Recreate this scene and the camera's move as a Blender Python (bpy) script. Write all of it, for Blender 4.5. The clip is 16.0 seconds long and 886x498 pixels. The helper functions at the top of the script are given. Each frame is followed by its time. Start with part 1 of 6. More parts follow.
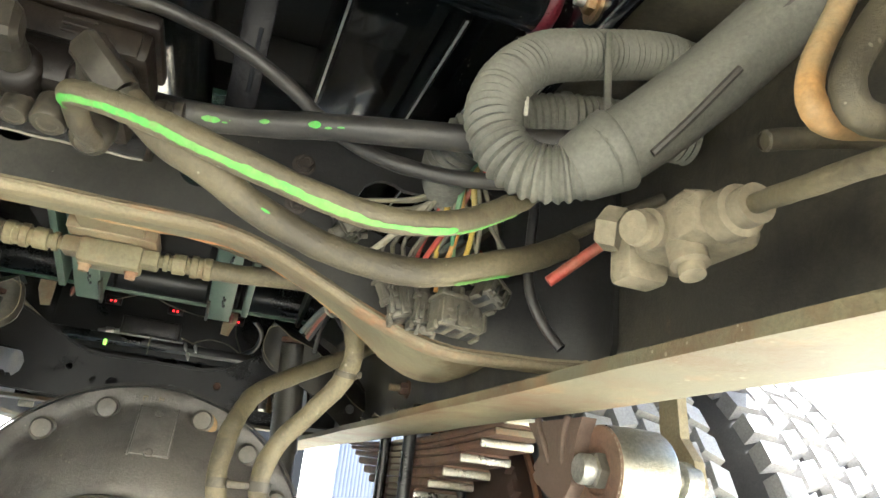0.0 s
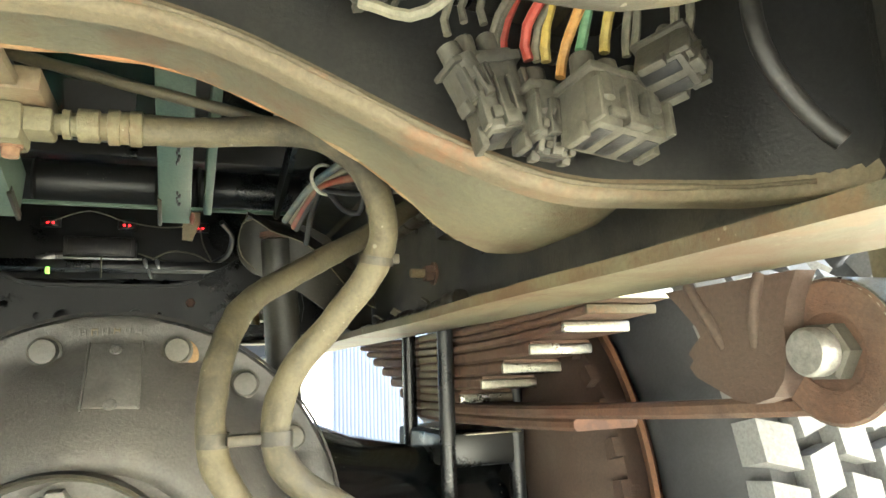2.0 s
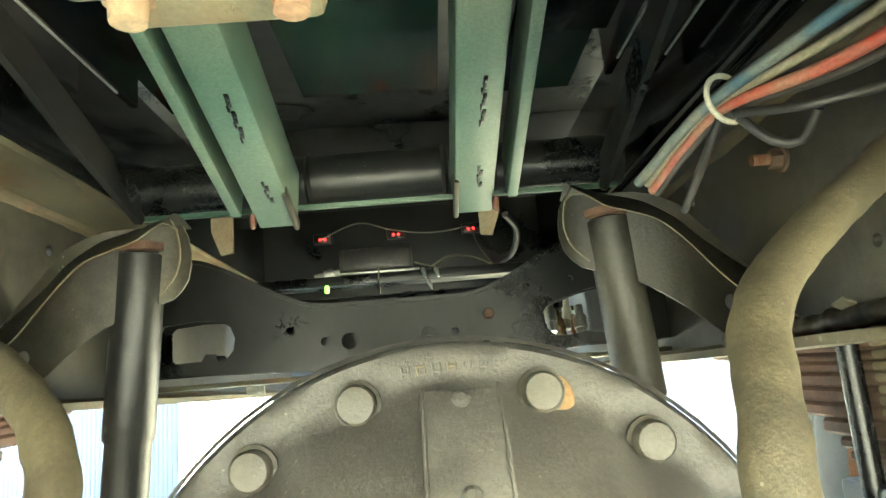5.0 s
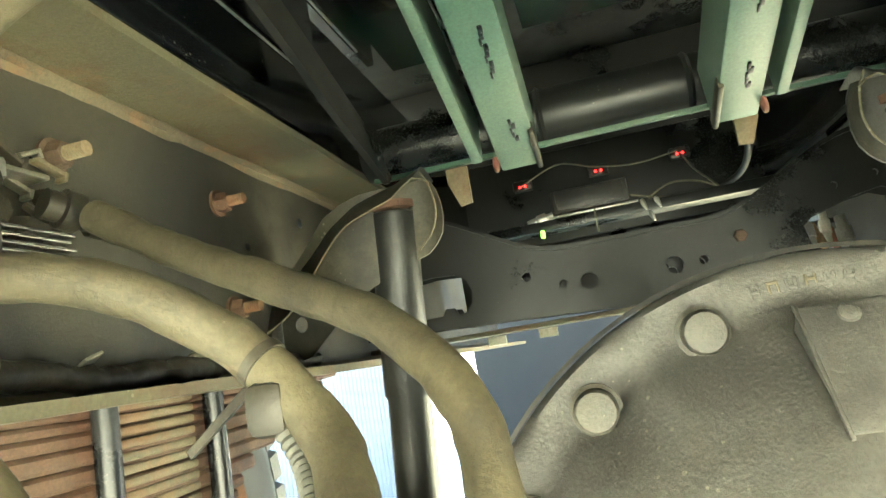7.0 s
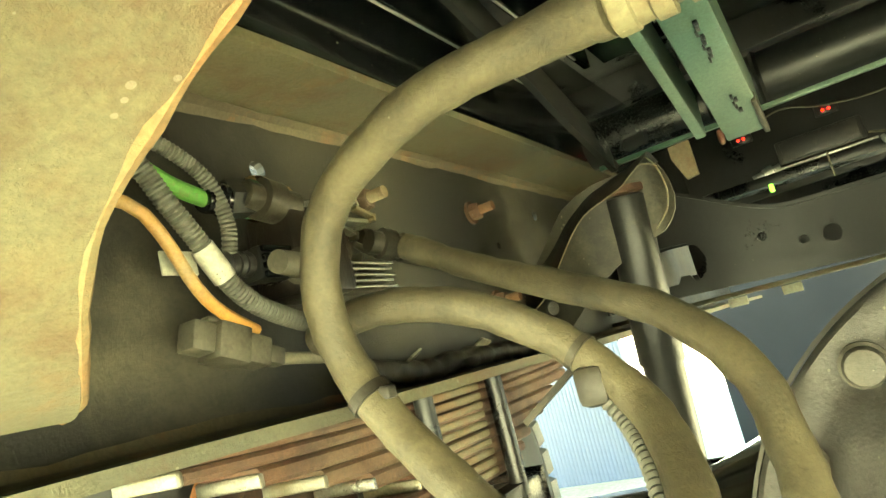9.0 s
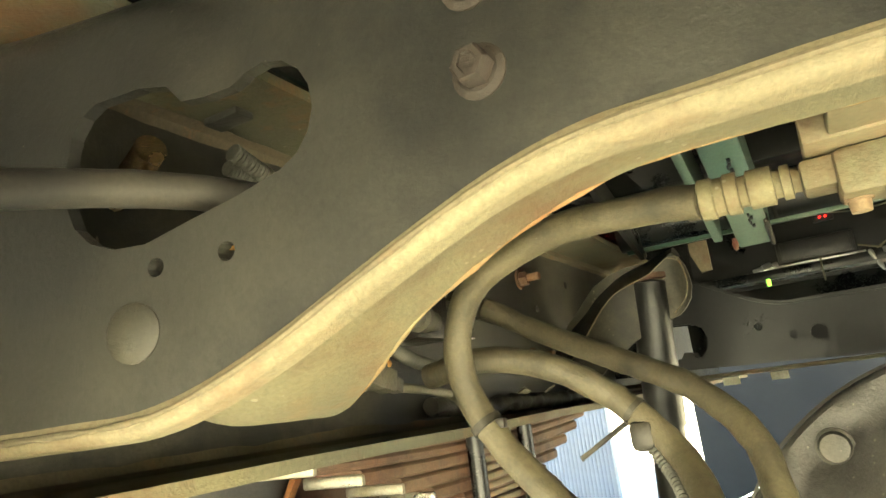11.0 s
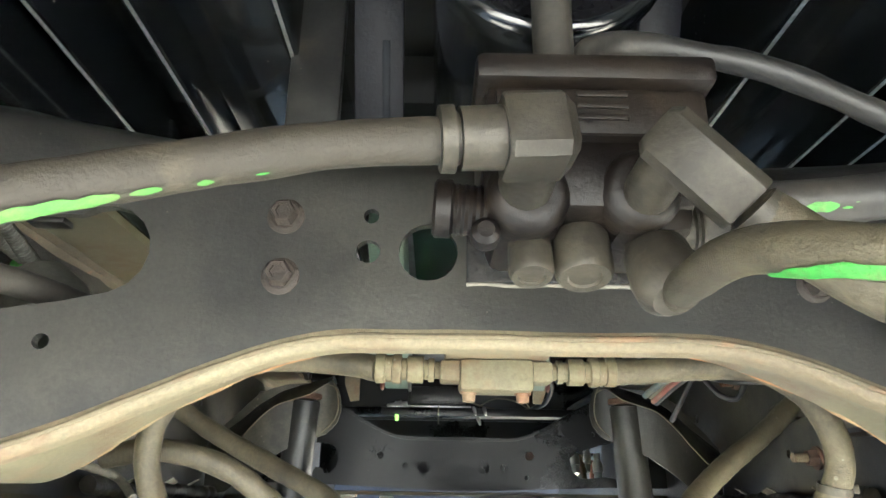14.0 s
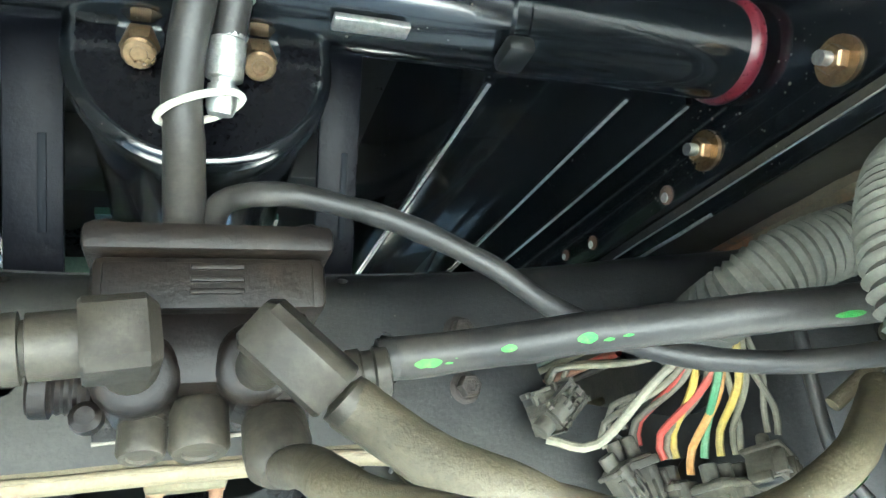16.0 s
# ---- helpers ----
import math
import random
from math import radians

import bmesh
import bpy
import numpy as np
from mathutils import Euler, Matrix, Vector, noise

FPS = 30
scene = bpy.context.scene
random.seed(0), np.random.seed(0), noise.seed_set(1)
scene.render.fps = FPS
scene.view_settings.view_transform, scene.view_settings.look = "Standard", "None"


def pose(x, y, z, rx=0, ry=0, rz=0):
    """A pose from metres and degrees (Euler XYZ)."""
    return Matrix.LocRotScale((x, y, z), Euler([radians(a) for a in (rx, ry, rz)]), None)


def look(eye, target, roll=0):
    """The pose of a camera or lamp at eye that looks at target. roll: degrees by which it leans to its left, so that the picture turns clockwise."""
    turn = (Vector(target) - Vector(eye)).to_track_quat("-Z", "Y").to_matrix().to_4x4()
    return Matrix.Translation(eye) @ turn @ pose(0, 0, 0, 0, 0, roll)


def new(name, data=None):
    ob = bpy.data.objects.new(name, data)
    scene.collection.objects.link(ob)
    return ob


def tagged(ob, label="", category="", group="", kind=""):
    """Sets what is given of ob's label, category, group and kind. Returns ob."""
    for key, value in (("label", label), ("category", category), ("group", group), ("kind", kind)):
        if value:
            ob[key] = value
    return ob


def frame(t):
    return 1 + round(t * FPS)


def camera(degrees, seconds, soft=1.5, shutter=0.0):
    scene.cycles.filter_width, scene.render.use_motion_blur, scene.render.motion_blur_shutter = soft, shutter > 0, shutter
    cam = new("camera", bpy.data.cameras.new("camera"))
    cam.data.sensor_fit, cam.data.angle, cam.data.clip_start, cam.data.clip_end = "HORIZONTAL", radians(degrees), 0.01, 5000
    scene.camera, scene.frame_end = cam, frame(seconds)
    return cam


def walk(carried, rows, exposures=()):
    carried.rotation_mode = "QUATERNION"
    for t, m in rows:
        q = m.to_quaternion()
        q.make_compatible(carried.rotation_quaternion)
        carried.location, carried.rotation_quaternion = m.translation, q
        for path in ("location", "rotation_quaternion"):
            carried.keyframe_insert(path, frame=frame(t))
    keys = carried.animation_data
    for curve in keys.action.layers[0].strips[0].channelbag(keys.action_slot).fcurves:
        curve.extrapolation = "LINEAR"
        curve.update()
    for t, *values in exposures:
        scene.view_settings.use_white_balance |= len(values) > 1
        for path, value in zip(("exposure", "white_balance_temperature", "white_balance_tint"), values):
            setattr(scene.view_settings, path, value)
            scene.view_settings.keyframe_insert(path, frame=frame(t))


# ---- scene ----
cam = camera(66.0, 16.0)
PATH = [
    (0, (0.1185, 0.4459, 0.5722), (0.4020, 1.3440, 0.9083), 6.47),
    (0.5, (0.1194, 0.5477, 0.5855), (0.4282, 1.4620, 0.8477), -0.51),
    (1, (0.1118, 0.6012, 0.5953), (0.4183, 1.5354, 0.7779), -2.24),
    (1.5, (0.1272, 0.6526, 0.5983), (0.4649, 1.5762, 0.7798), -1.15),
    (2, (0.1272, 0.7059, 0.6009), (0.4816, 1.6242, 0.7771), -2.00),
    (2.5, (0.1436, 0.7759, 0.6075), (0.4977, 1.6943, 0.7839), -1.02),
    (3, (0.1084, 0.8462, 0.6119), (0.4341, 1.7725, 0.8016), -0.63),
    (3.5, (0.0950, 0.9093, 0.6290), (0.3584, 1.8528, 0.8304), -2.30),
    (4, (0.0827, 0.9596, 0.6380), (0.2681, 1.9199, 0.8467), -2.82),
    (4.2, (0.0725, 0.9728, 0.6429), (0.2213, 1.9397, 0.8504), -2.76),
    (6.3, (0.0039, 1.0635, 0.6404), (-0.1138, 2.0413, 0.8135), -8.86),
    (6.5, (-0.0160, 1.0623, 0.6463), (-0.1563, 2.0379, 0.8150), -8.83),
    (7, (-0.0513, 1.0533, 0.6434), (-0.2663, 2.0174, 0.7992), -9.40),
    (7.5, (-0.0619, 1.0364, 0.6541), (-0.3494, 1.9812, 0.8107), -11.07),
    (8, (-0.0691, 1.0000, 0.6690), (-0.4556, 1.9086, 0.8274), -13.28),
    (8.5, (-0.0634, 0.9870, 0.6672), (-0.5135, 1.8652, 0.8285), -13.65),
    (9, (-0.0533, 0.9555, 0.6596), (-0.5452, 1.8084, 0.8344), -14.20),
    (9.5, (-0.0646, 0.8939, 0.6697), (-0.5878, 1.7208, 0.8758), -14.27),
    (9.7, (-0.0482, 0.8868, 0.6640), (-0.6008, 1.6905, 0.8847), -13.08),
    (11.8, (-0.0487, 0.7229, 0.6768), (-0.4019, 1.6280, 0.9137), -1.23),
    (12, (-0.0505, 0.7158, 0.6698), (-0.3668, 1.6322, 0.9149), -0.29),
    (12.5, (-0.0668, 0.6783, 0.6660), (-0.3280, 1.6102, 0.9175), 1.44),
    (13, (-0.0651, 0.6574, 0.6877), (-0.2111, 1.6104, 0.9529), 1.23),
    (13.5, (-0.0519, 0.6481, 0.6839), (-0.0974, 1.5997, 0.9876), 0.87),
    (14, (-0.0492, 0.6271, 0.6768), (-0.0419, 1.5704, 1.0086), 0.93),
    (14.5, (-0.0458, 0.6014, 0.6882), (0.0155, 1.5343, 1.0430), 0.64),
    (15, (-0.0255, 0.6023, 0.7033), (0.2138, 1.4974, 1.0795), -1.30),
    (15.5, (-0.0118, 0.5947, 0.7147), (0.3400, 1.4525, 1.0894), -4.06),
    (16, (-0.0037, 0.5956, 0.7215), (0.3492, 1.4651, 1.0671), -6.89),
]
EXPOSURE = [(0, 4.42, 5850, 12), (2, 4.66, 6000, 7), (4, 5.36, 6350, -4), (6.5, 5.62, 6050, 0), (7.5, 5.62, 6950, -12), (8.5, 5.47, 7500, -15), (9.0, 5.35, 8050, -17), (9.5, 4.76, 8800, -20), (12.0, 5.00, 6100, 12), (13.5, 4.82, 5650, 13), (14.5, 5.02, 5200, 13), (16, 5.42, 4950, 4)]
walk(cam, [(t, look(eye, target, roll)) for t, eye, target, roll in PATH], EXPOSURE)


# world: bright hazy daylight that comes in under the truck from both sides
world = bpy.data.worlds.new("daylight")
scene.world = world
world.use_nodes = True
wn = world.node_tree
sky = wn.nodes.new("ShaderNodeTexSky")
sky.sky_type, sky.sun_disc = "NISHITA", False
sky.sun_elevation, sky.sun_rotation = radians(41), radians(143)
wn.nodes["Background"].inputs["Strength"].default_value = 0.09
wn.links.new(sky.outputs["Color"], wn.nodes["Background"].inputs["Color"])
sun = new("sun", bpy.data.lights.new("sun", "SUN"))
sun.data.energy, sun.data.angle, sun.data.color = 5.0, radians(0.6), (1.0, 0.95, 0.86)
sun.matrix_world = look((0, 0, 0), (-0.45, 0.60, -0.66))


# ---------------------------------------------------------------- materials
def material(name, base, rough=0.6, metal=0.0, dust=None, dust_amount=0.0, scale=8.0, bump=0.15, fine=330.0, second=None, second_amount=0.0, spec=0.5, coat=0.0, spots=0.0, stain=None, stain_amount=0.2):
    """A procedural surface: a base colour with grain, patches of a second colour, and dirt over it."""
    m = bpy.data.materials.new(name)
    m.use_nodes = True
    nt = m.node_tree
    n, l = nt.nodes, nt.links
    bsdf = n["Principled BSDF"]
    co = n.new("ShaderNodeTexCoord")
    geo = n.new("ShaderNodeNewGeometry")
    place = geo.outputs["Position"]

    def tex(s, detail=6.0, roughness=0.6):
        t = n.new("ShaderNodeTexNoise")
        t.inputs["Scale"].default_value, t.inputs["Detail"].default_value, t.inputs["Roughness"].default_value = s, detail, roughness
        l.new(place, t.inputs["Vector"])
        return t.outputs["Fac"]

    def ramp(fac, a, b):
        r = n.new("ShaderNodeMapRange")
        r.inputs["From Min"].default_value, r.inputs["From Max"].default_value = a, b
        l.new(fac, r.inputs["Value"])
        return r.outputs["Result"]

    def mix(fac, a, b):
        x = n.new("ShaderNodeMix")
        x.data_type = "RGBA"
        if isinstance(fac, float):
            x.inputs["Factor"].default_value = fac
        else:
            l.new(fac, x.inputs["Factor"])
        for socket, v in ((x.inputs["A"], a), (x.inputs["B"], b)):
            if isinstance(v, tuple):
                socket.default_value = (*v, 1)
            else:
                l.new(v, socket)
        return x.outputs["Result"]

    grain = tex(fine, 8.0, 0.7)
    patch = tex(scale * 0.5, 5.0, 0.5)
    broad = tex(3.5, 4.0, 0.55)
    lo = tuple(c * 0.72 for c in base)
    hi = tuple(min(1.0, c * 1.25) for c in base)
    colour = mix(ramp(grain, 0.3, 0.7), lo, hi)
    wide = n.new("ShaderNodeMapRange")
    l.new(broad, wide.inputs["Value"])
    wide.inputs["From Min"].default_value, wide.inputs["From Max"].default_value = 0.3, 0.7
    wide.inputs["To Min"].default_value, wide.inputs["To Max"].default_value = -0.17, 0.17
    if second:
        edge = 0.5 + 0.22 * (1 - 2 * second_amount)
        colour = mix(ramp(tex(scale * 1.7, 9.0, 0.75), edge - 0.05, edge + 0.05), colour, second)
    r = n.new("ShaderNodeMapRange")
    l.new(grain, r.inputs["Value"])
    r.inputs["To Min"].default_value, r.inputs["To Max"].default_value = max(0.02, rough - 0.12), min(1.0, rough + 0.12)
    rough_out = r.outputs["Result"]
    if dust:
        edge = 0.5 + 0.25 * (1 - 2 * dust_amount)
        shifted = n.new("ShaderNodeMath")
        l.new(patch, shifted.inputs[0])
        l.new(wide.outputs["Result"], shifted.inputs[1])
        cover = ramp(shifted.outputs[0], edge - 0.26, edge + 0.26)
        speck = ramp(tex(fine * 2.2, 4.0, 0.8), 0.35, 0.75)
        both = n.new("ShaderNodeMath")
        both.operation = "MULTIPLY_ADD"
        l.new(speck, both.inputs[0])
        both.inputs[1].default_value = 0.35 * dust_amount
        l.new(cover, both.inputs[2])
        both.use_clamp = True
        colour = mix(both.outputs[0], colour, mix(ramp(grain, 0.3, 0.7), tuple(c * 0.75 for c in dust), tuple(min(1, c * 1.2) for c in dust)))
        q = n.new("ShaderNodeMix")
        l.new(both.outputs[0], q.inputs["Factor"])
        l.new(rough_out, q.inputs["A"])
        q.inputs["B"].default_value = max(rough, 0.62)
        rough_out = q.outputs["Result"]
    if stain:
        edge = 0.5 + 0.25 * (1 - 2 * stain_amount)
        worn = n.new("ShaderNodeMath")
        worn.operation = "MULTIPLY"
        l.new(ramp(tex(scale * 0.9, 10.0, 0.72), edge - 0.06, edge + 0.07), worn.inputs[0])
        worn.inputs[1].default_value = 0.75
        colour = mix(worn.outputs[0], colour, stain)
    if spots:
        v = n.new("ShaderNodeTexVoronoi")
        v.inputs["Scale"].default_value = 230.0
        v.inputs["Randomness"].default_value = 1.0
        l.new(place, v.inputs["Vector"])
        size = n.new("ShaderNodeMath")
        size.operation = "MULTIPLY"
        l.new(ramp(tex(9.0, 3.0, 0.5), 0.45, 0.75), size.inputs[0])
        size.inputs[1].default_value = spots
        dot = n.new("ShaderNodeMath")
        dot.operation = "LESS_THAN"
        l.new(v.outputs["Distance"], dot.inputs[0])
        pick = n.new("ShaderNodeSeparateColor")
        l.new(v.outputs["Color"], pick.inputs["Color"])
        rare = n.new("ShaderNodeMath")
        rare.operation = "MULTIPLY"
        l.new(ramp(pick.outputs["Red"], 0.80, 1.0), rare.inputs[0])
        l.new(size.outputs[0], rare.inputs[1])
        l.new(rare.outputs[0], dot.inputs[1])
        fade = n.new("ShaderNodeMath")
        fade.operation = "MULTIPLY"
        l.new(dot.outputs[0], fade.inputs[0])
        fade.inputs[1].default_value = 0.40
        colour = mix(fade.outputs[0], colour, (0.36, 0.33, 0.26))
    l.new(colour, bsdf.inputs["Base Color"])
    l.new(rough_out, bsdf.inputs["Roughness"])
    bsdf.inputs["Metallic"].default_value = metal
    bsdf.inputs["Specular IOR Level"].default_value = spec
    bsdf.inputs["Coat Weight"].default_value = coat
    if bump:
        b = n.new("ShaderNodeBump")
        b.inputs["Strength"].default_value, b.inputs["Distance"].default_value = bump, 0.002
        add = n.new("ShaderNodeMath")
        l.new(grain, add.inputs[0])
        l.new(patch, add.inputs[1])
        l.new(add.outputs[0], b.inputs["Height"])
        l.new(b.outputs["Normal"], bsdf.inputs["Normal"])
    return m


DUST = (0.27, 0.245, 0.155)
FRAME = material("frame_paint", (0.018, 0.018, 0.017), 0.34, dust=(0.085, 0.079, 0.058), dust_amount=0.10, scale=5, second=(0.05, 0.042, 0.030), second_amount=0.10, spots=0.18, bump=0.25, stain=(0.006, 0.006, 0.006), stain_amount=0.40)
RAIL = material("rail_paint", (0.024, 0.024, 0.022), 0.38, dust=(0.092, 0.082, 0.053), dust_amount=0.34, scale=6, second=(0.12, 0.07, 0.04), second_amount=0.12, bump=0.4, spots=0.5, stain=(0.012, 0.011, 0.010), stain_amount=0.46)
FLANGE = material("dusty_frame", (0.070, 0.074, 0.058), 0.48, dust=(0.170, 0.148, 0.082), dust_amount=0.55, scale=8, second=(0.17, 0.08, 0.035), second_amount=0.30, bump=0.55, spots=0.6, stain=(0.105, 0.050, 0.022), stain_amount=0.40)
LIP = material("dusty_brown_lip", (0.12, 0.092, 0.056), 0.55, dust=(0.225, 0.195, 0.118), dust_amount=0.55, scale=6, second=(0.19, 0.085, 0.04), second_amount=0.38, bump=0.5, spots=0.4, stain=(0.120, 0.064, 0.032), stain_amount=0.40)
BOLT_BROWN = material("brown_bolt", (0.026, 0.019, 0.015), 0.55, dust=(0.045, 0.034, 0.025), dust_amount=0.4, scale=40, bump=0.6)
RUST = material("rust", (0.115, 0.052, 0.030), 0.7, dust=(0.15, 0.105, 0.070), dust_amount=0.35, scale=18, second=(0.07, 0.032, 0.022), second_amount=0.4, bump=0.6, spots=0.4, stain=(0.045, 0.026, 0.020), stain_amount=0.40)
ORANGE_RUST = material("orange_rust", (0.19, 0.085, 0.045), 0.9, dust=DUST, dust_amount=0.3, scale=40, bump=0.5)
EDGE_RUST = material("edge_rust", (0.36, 0.115, 0.028), 0.85, dust=(0.19, 0.155, 0.08), dust_amount=0.66, scale=16, bump=0.5)
BROWN_DRUM = material("dark_drum_rust", (0.070, 0.038, 0.026), 0.7, dust=(0.10, 0.075, 0.055), dust_amount=0.3, scale=20, bump=0.5)
RIM_RUST = material("rim_rust", (0.24, 0.095, 0.035), 0.8, dust=(0.10, 0.055, 0.035), dust_amount=0.4, scale=24, bump=0.4)
STREAK = material("rust_streak", (0.075, 0.062, 0.042), 0.8, dust=(0.17, 0.14, 0.083), dust_amount=0.35, scale=9, second=(0.17, 0.078, 0.035), second_amount=0.30, bump=0.3)
DEEP_GREEN = material("deep_green_sheet", (0.012, 0.030, 0.022), 0.22, bump=0.05, spots=0.08)
HOSE = material("dusty_rubber", (0.066, 0.056, 0.034), 0.46, dust=(0.138, 0.115, 0.064), dust_amount=0.42, scale=13, second=(0.028, 0.024, 0.018), second_amount=0.36, bump=0.55, spots=0.45, stain=(0.034, 0.028, 0.018), stain_amount=0.44)
HOSE_BROWN = material("brown_rubber", (0.036, 0.030, 0.021), 0.42, dust=(0.100, 0.082, 0.050), dust_amount=0.26, scale=11, second=(0.014, 0.012, 0.010), second_amount=0.45, bump=0.5, spots=0.35, stain=(0.018, 0.015, 0.011), stain_amount=0.5)
HOSE_DARK = material("dark_rubber", (0.020, 0.019, 0.018), 0.40, dust=(0.072, 0.064, 0.050), dust_amount=0.16, scale=25, bump=0.2, second=(0.040, 0.036, 0.030), second_amount=0.3)
FITTING = material("dusty_fitting", (0.040, 0.036, 0.028), 0.32, metal=0.3, dust=(0.108, 0.092, 0.062), dust_amount=0.34, scale=24, bump=0.28, stain=(0.022, 0.019, 0.015), stain_amount=0.44)
VALVE = material("dirty_casting", (0.008, 0.006, 0.005), 0.34, dust=(0.050, 0.039, 0.026), dust_amount=0.12, scale=30, bump=0.40, fine=150, spec=0.3, spots=0.4, second=(0.018, 0.013, 0.009), second_amount=0.30)
CAST = material("dusty_cast_iron", (0.074, 0.071, 0.068), 0.34, dust=(0.140, 0.129, 0.110), dust_amount=0.44, scale=7, bump=0.55, second=(0.042, 0.039, 0.036), second_amount=0.38, spots=0.5, stain=(0.034, 0.031, 0.029), stain_amount=0.44)
BLACK = material("gloss_black", (0.005, 0.006, 0.007), 0.10, bump=0.05, spec=0.6, coat=0.45, spots=0.45)
WORN_BLACK = material("worn_black", (0.012, 0.013, 0.014), 0.2, dust=(0.05, 0.05, 0.048), dust_amount=0.12, scale=20, bump=0.15, spec=0.45)
SPARKLE = material("rough_black", (0.008, 0.007, 0.007), 0.16, dust=(0.05, 0.042, 0.031), dust_amount=0.1, scale=90, bump=1.0, fine=280, spec=0.45)
SATIN = material("satin_black", (0.007, 0.008, 0.008), 0.24, dust=(0.016, 0.0155, 0.014), dust_amount=0.35, scale=14, bump=0.12, spots=0.25)
# faint bluish patches put the cover strips' mottled reflections into the colour
SHEEN_BLACK = material("sheen_black", (0.004, 0.004, 0.006), 0.22, dust=(0.010, 0.011, 0.016), dust_amount=0.25, scale=9, bump=0.5, fine=60, spec=0.16, spots=0.1)
DEEP_BLACK = material("deep_black", (0.004, 0.004, 0.005), 0.10, bump=0.04, spec=0.14, spots=0.1)
GREEN = material("green_paint", (0.052, 0.112, 0.084), 0.32, dust=(0.15, 0.19, 0.14), dust_amount=0.35, scale=12, second=(0.03, 0.05, 0.04), second_amount=0.15, bump=0.12)
DULL_EDGE = material("dull_bare_metal", (0.24, 0.23, 0.20), 0.45, metal=0.5, dust=(0.16, 0.14, 0.10), dust_amount=0.3, scale=60, bump=0.3)
BOLT_GREY = material("greasy_bolt", (0.058, 0.054, 0.045), 0.36, dust=(0.115, 0.104, 0.080), dust_amount=0.42, scale=40, bump=0.4, spots=0.4)
STEEL = material("bright_steel", (0.62, 0.62, 0.60), 0.32, metal=0.9, dust=(0.30, 0.28, 0.22), dust_amount=0.2, scale=30, bump=0.25)
SILVER = material("silver_paint", (0.40, 0.39, 0.35), 0.22, metal=0.95, dust=(0.30, 0.26, 0.14), dust_amount=0.22, scale=26, bump=0.4, spots=0.6)
BEIGE = material("beige_grime", (0.15, 0.125, 0.080), 0.7, dust=(0.25, 0.215, 0.145), dust_amount=0.55, scale=22, bump=0.9, fine=120, second=(0.085, 0.068, 0.045), second_amount=0.3)
BRASS = material("brass", (0.46, 0.32, 0.18), 0.22, metal=0.95, dust=(0.16, 0.11, 0.06), dust_amount=0.15, scale=60, bump=0.2)
RUBBER = material("tyre_rubber", (0.030, 0.030, 0.032), 0.6, dust=(0.11, 0.11, 0.11), dust_amount=0.30, scale=10, bump=0.25)
TREAD = material("dusty_tread", (0.19, 0.19, 0.19), 0.85, dust=(0.27, 0.265, 0.255), dust_amount=0.5, scale=30, bump=0.3)
PLASTIC = material("dusty_plastic", (0.055, 0.052, 0.043), 0.5, dust=(0.14, 0.125, 0.088), dust_amount=0.45, scale=45, bump=0.3, stain=(0.040, 0.034, 0.024), stain_amount=0.36)
CONDUIT = material("grey_conduit", (0.07, 0.07, 0.062), 0.6, dust=(0.15, 0.145, 0.115), dust_amount=0.5, scale=20, bump=0.2)
PAINT_MARK = material("green_marker", (0.050, 0.33, 0.040), 0.6, dust=(0.16, 0.20, 0.07), dust_amount=0.34, scale=70, bump=0.4, second=(0.10, 0.22, 0.05), second_amount=0.35)
RED = material("red_wire", (0.36, 0.05, 0.035), 0.5, dust=DUST, dust_amount=0.3, scale=60, bump=0.1)
YELLOW = material("yellow_wire", (0.42, 0.30, 0.05), 0.5, dust=DUST, dust_amount=0.3, scale=60, bump=0.1)
GREENW = material("green_wire", (0.07, 0.22, 0.11), 0.5, dust=DUST, dust_amount=0.3, scale=60, bump=0.1)
BLUEW = material("blue_wire", (0.05, 0.11, 0.15), 0.5, dust=DUST, dust_amount=0.3, scale=60, bump=0.1)
GREYW = material("grey_wire", (0.12, 0.11, 0.085), 0.6, dust=DUST, dust_amount=0.4, scale=60, bump=0.1)
PALEW = material("pale_wire", (0.22, 0.205, 0.165), 0.6, dust=DUST, dust_amount=0.4, scale=60, bump=0.1)
ORANGEW = material("orange_wire", (0.52, 0.24, 0.05), 0.6, dust=DUST, dust_amount=0.35, scale=60, bump=0.1)
PIN_RED = material("pin_red", (0.13, 0.028, 0.026), 0.6, dust=DUST, dust_amount=0.3, scale=60, bump=0.3)
DARK_RED = material("dark_red_paint", (0.09, 0.010, 0.016), 0.3, bump=0.1)
WHITE = material("white_plastic", (0.60, 0.59, 0.50), 0.5, dust=DUST, dust_amount=0.25, scale=60, bump=0.1)
CONCRETE = material("concrete", (0.42, 0.385, 0.275), 0.9, dust=(0.50, 0.46, 0.34), dust_amount=0.5, scale=2.5, bump=0.4, fine=40)
SLATE = material("slate_panel", (0.007, 0.009, 0.013), 0.6, dust=(0.013, 0.015, 0.019), dust_amount=0.2, scale=3, bump=0.02, spec=0.15)
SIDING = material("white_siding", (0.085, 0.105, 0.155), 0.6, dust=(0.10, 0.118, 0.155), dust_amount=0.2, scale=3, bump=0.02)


def glow(name, colour, strength):
    m = bpy.data.materials.new(name)
    m.use_nodes = True
    b = m.node_tree.nodes["Principled BSDF"]
    b.inputs["Base Color"].default_value = (*colour, 1)
    b.inputs["Emission Color"].default_value = (*colour, 1)
    b.inputs["Emission Strength"].default_value = strength
    return m


RED_LED = glow("red_lamp", (1.0, 0.01, 0.012), 0.30)
GREEN_LABEL = glow("green_label_glow", (0.35, 1.0, 0.10), 0.10)


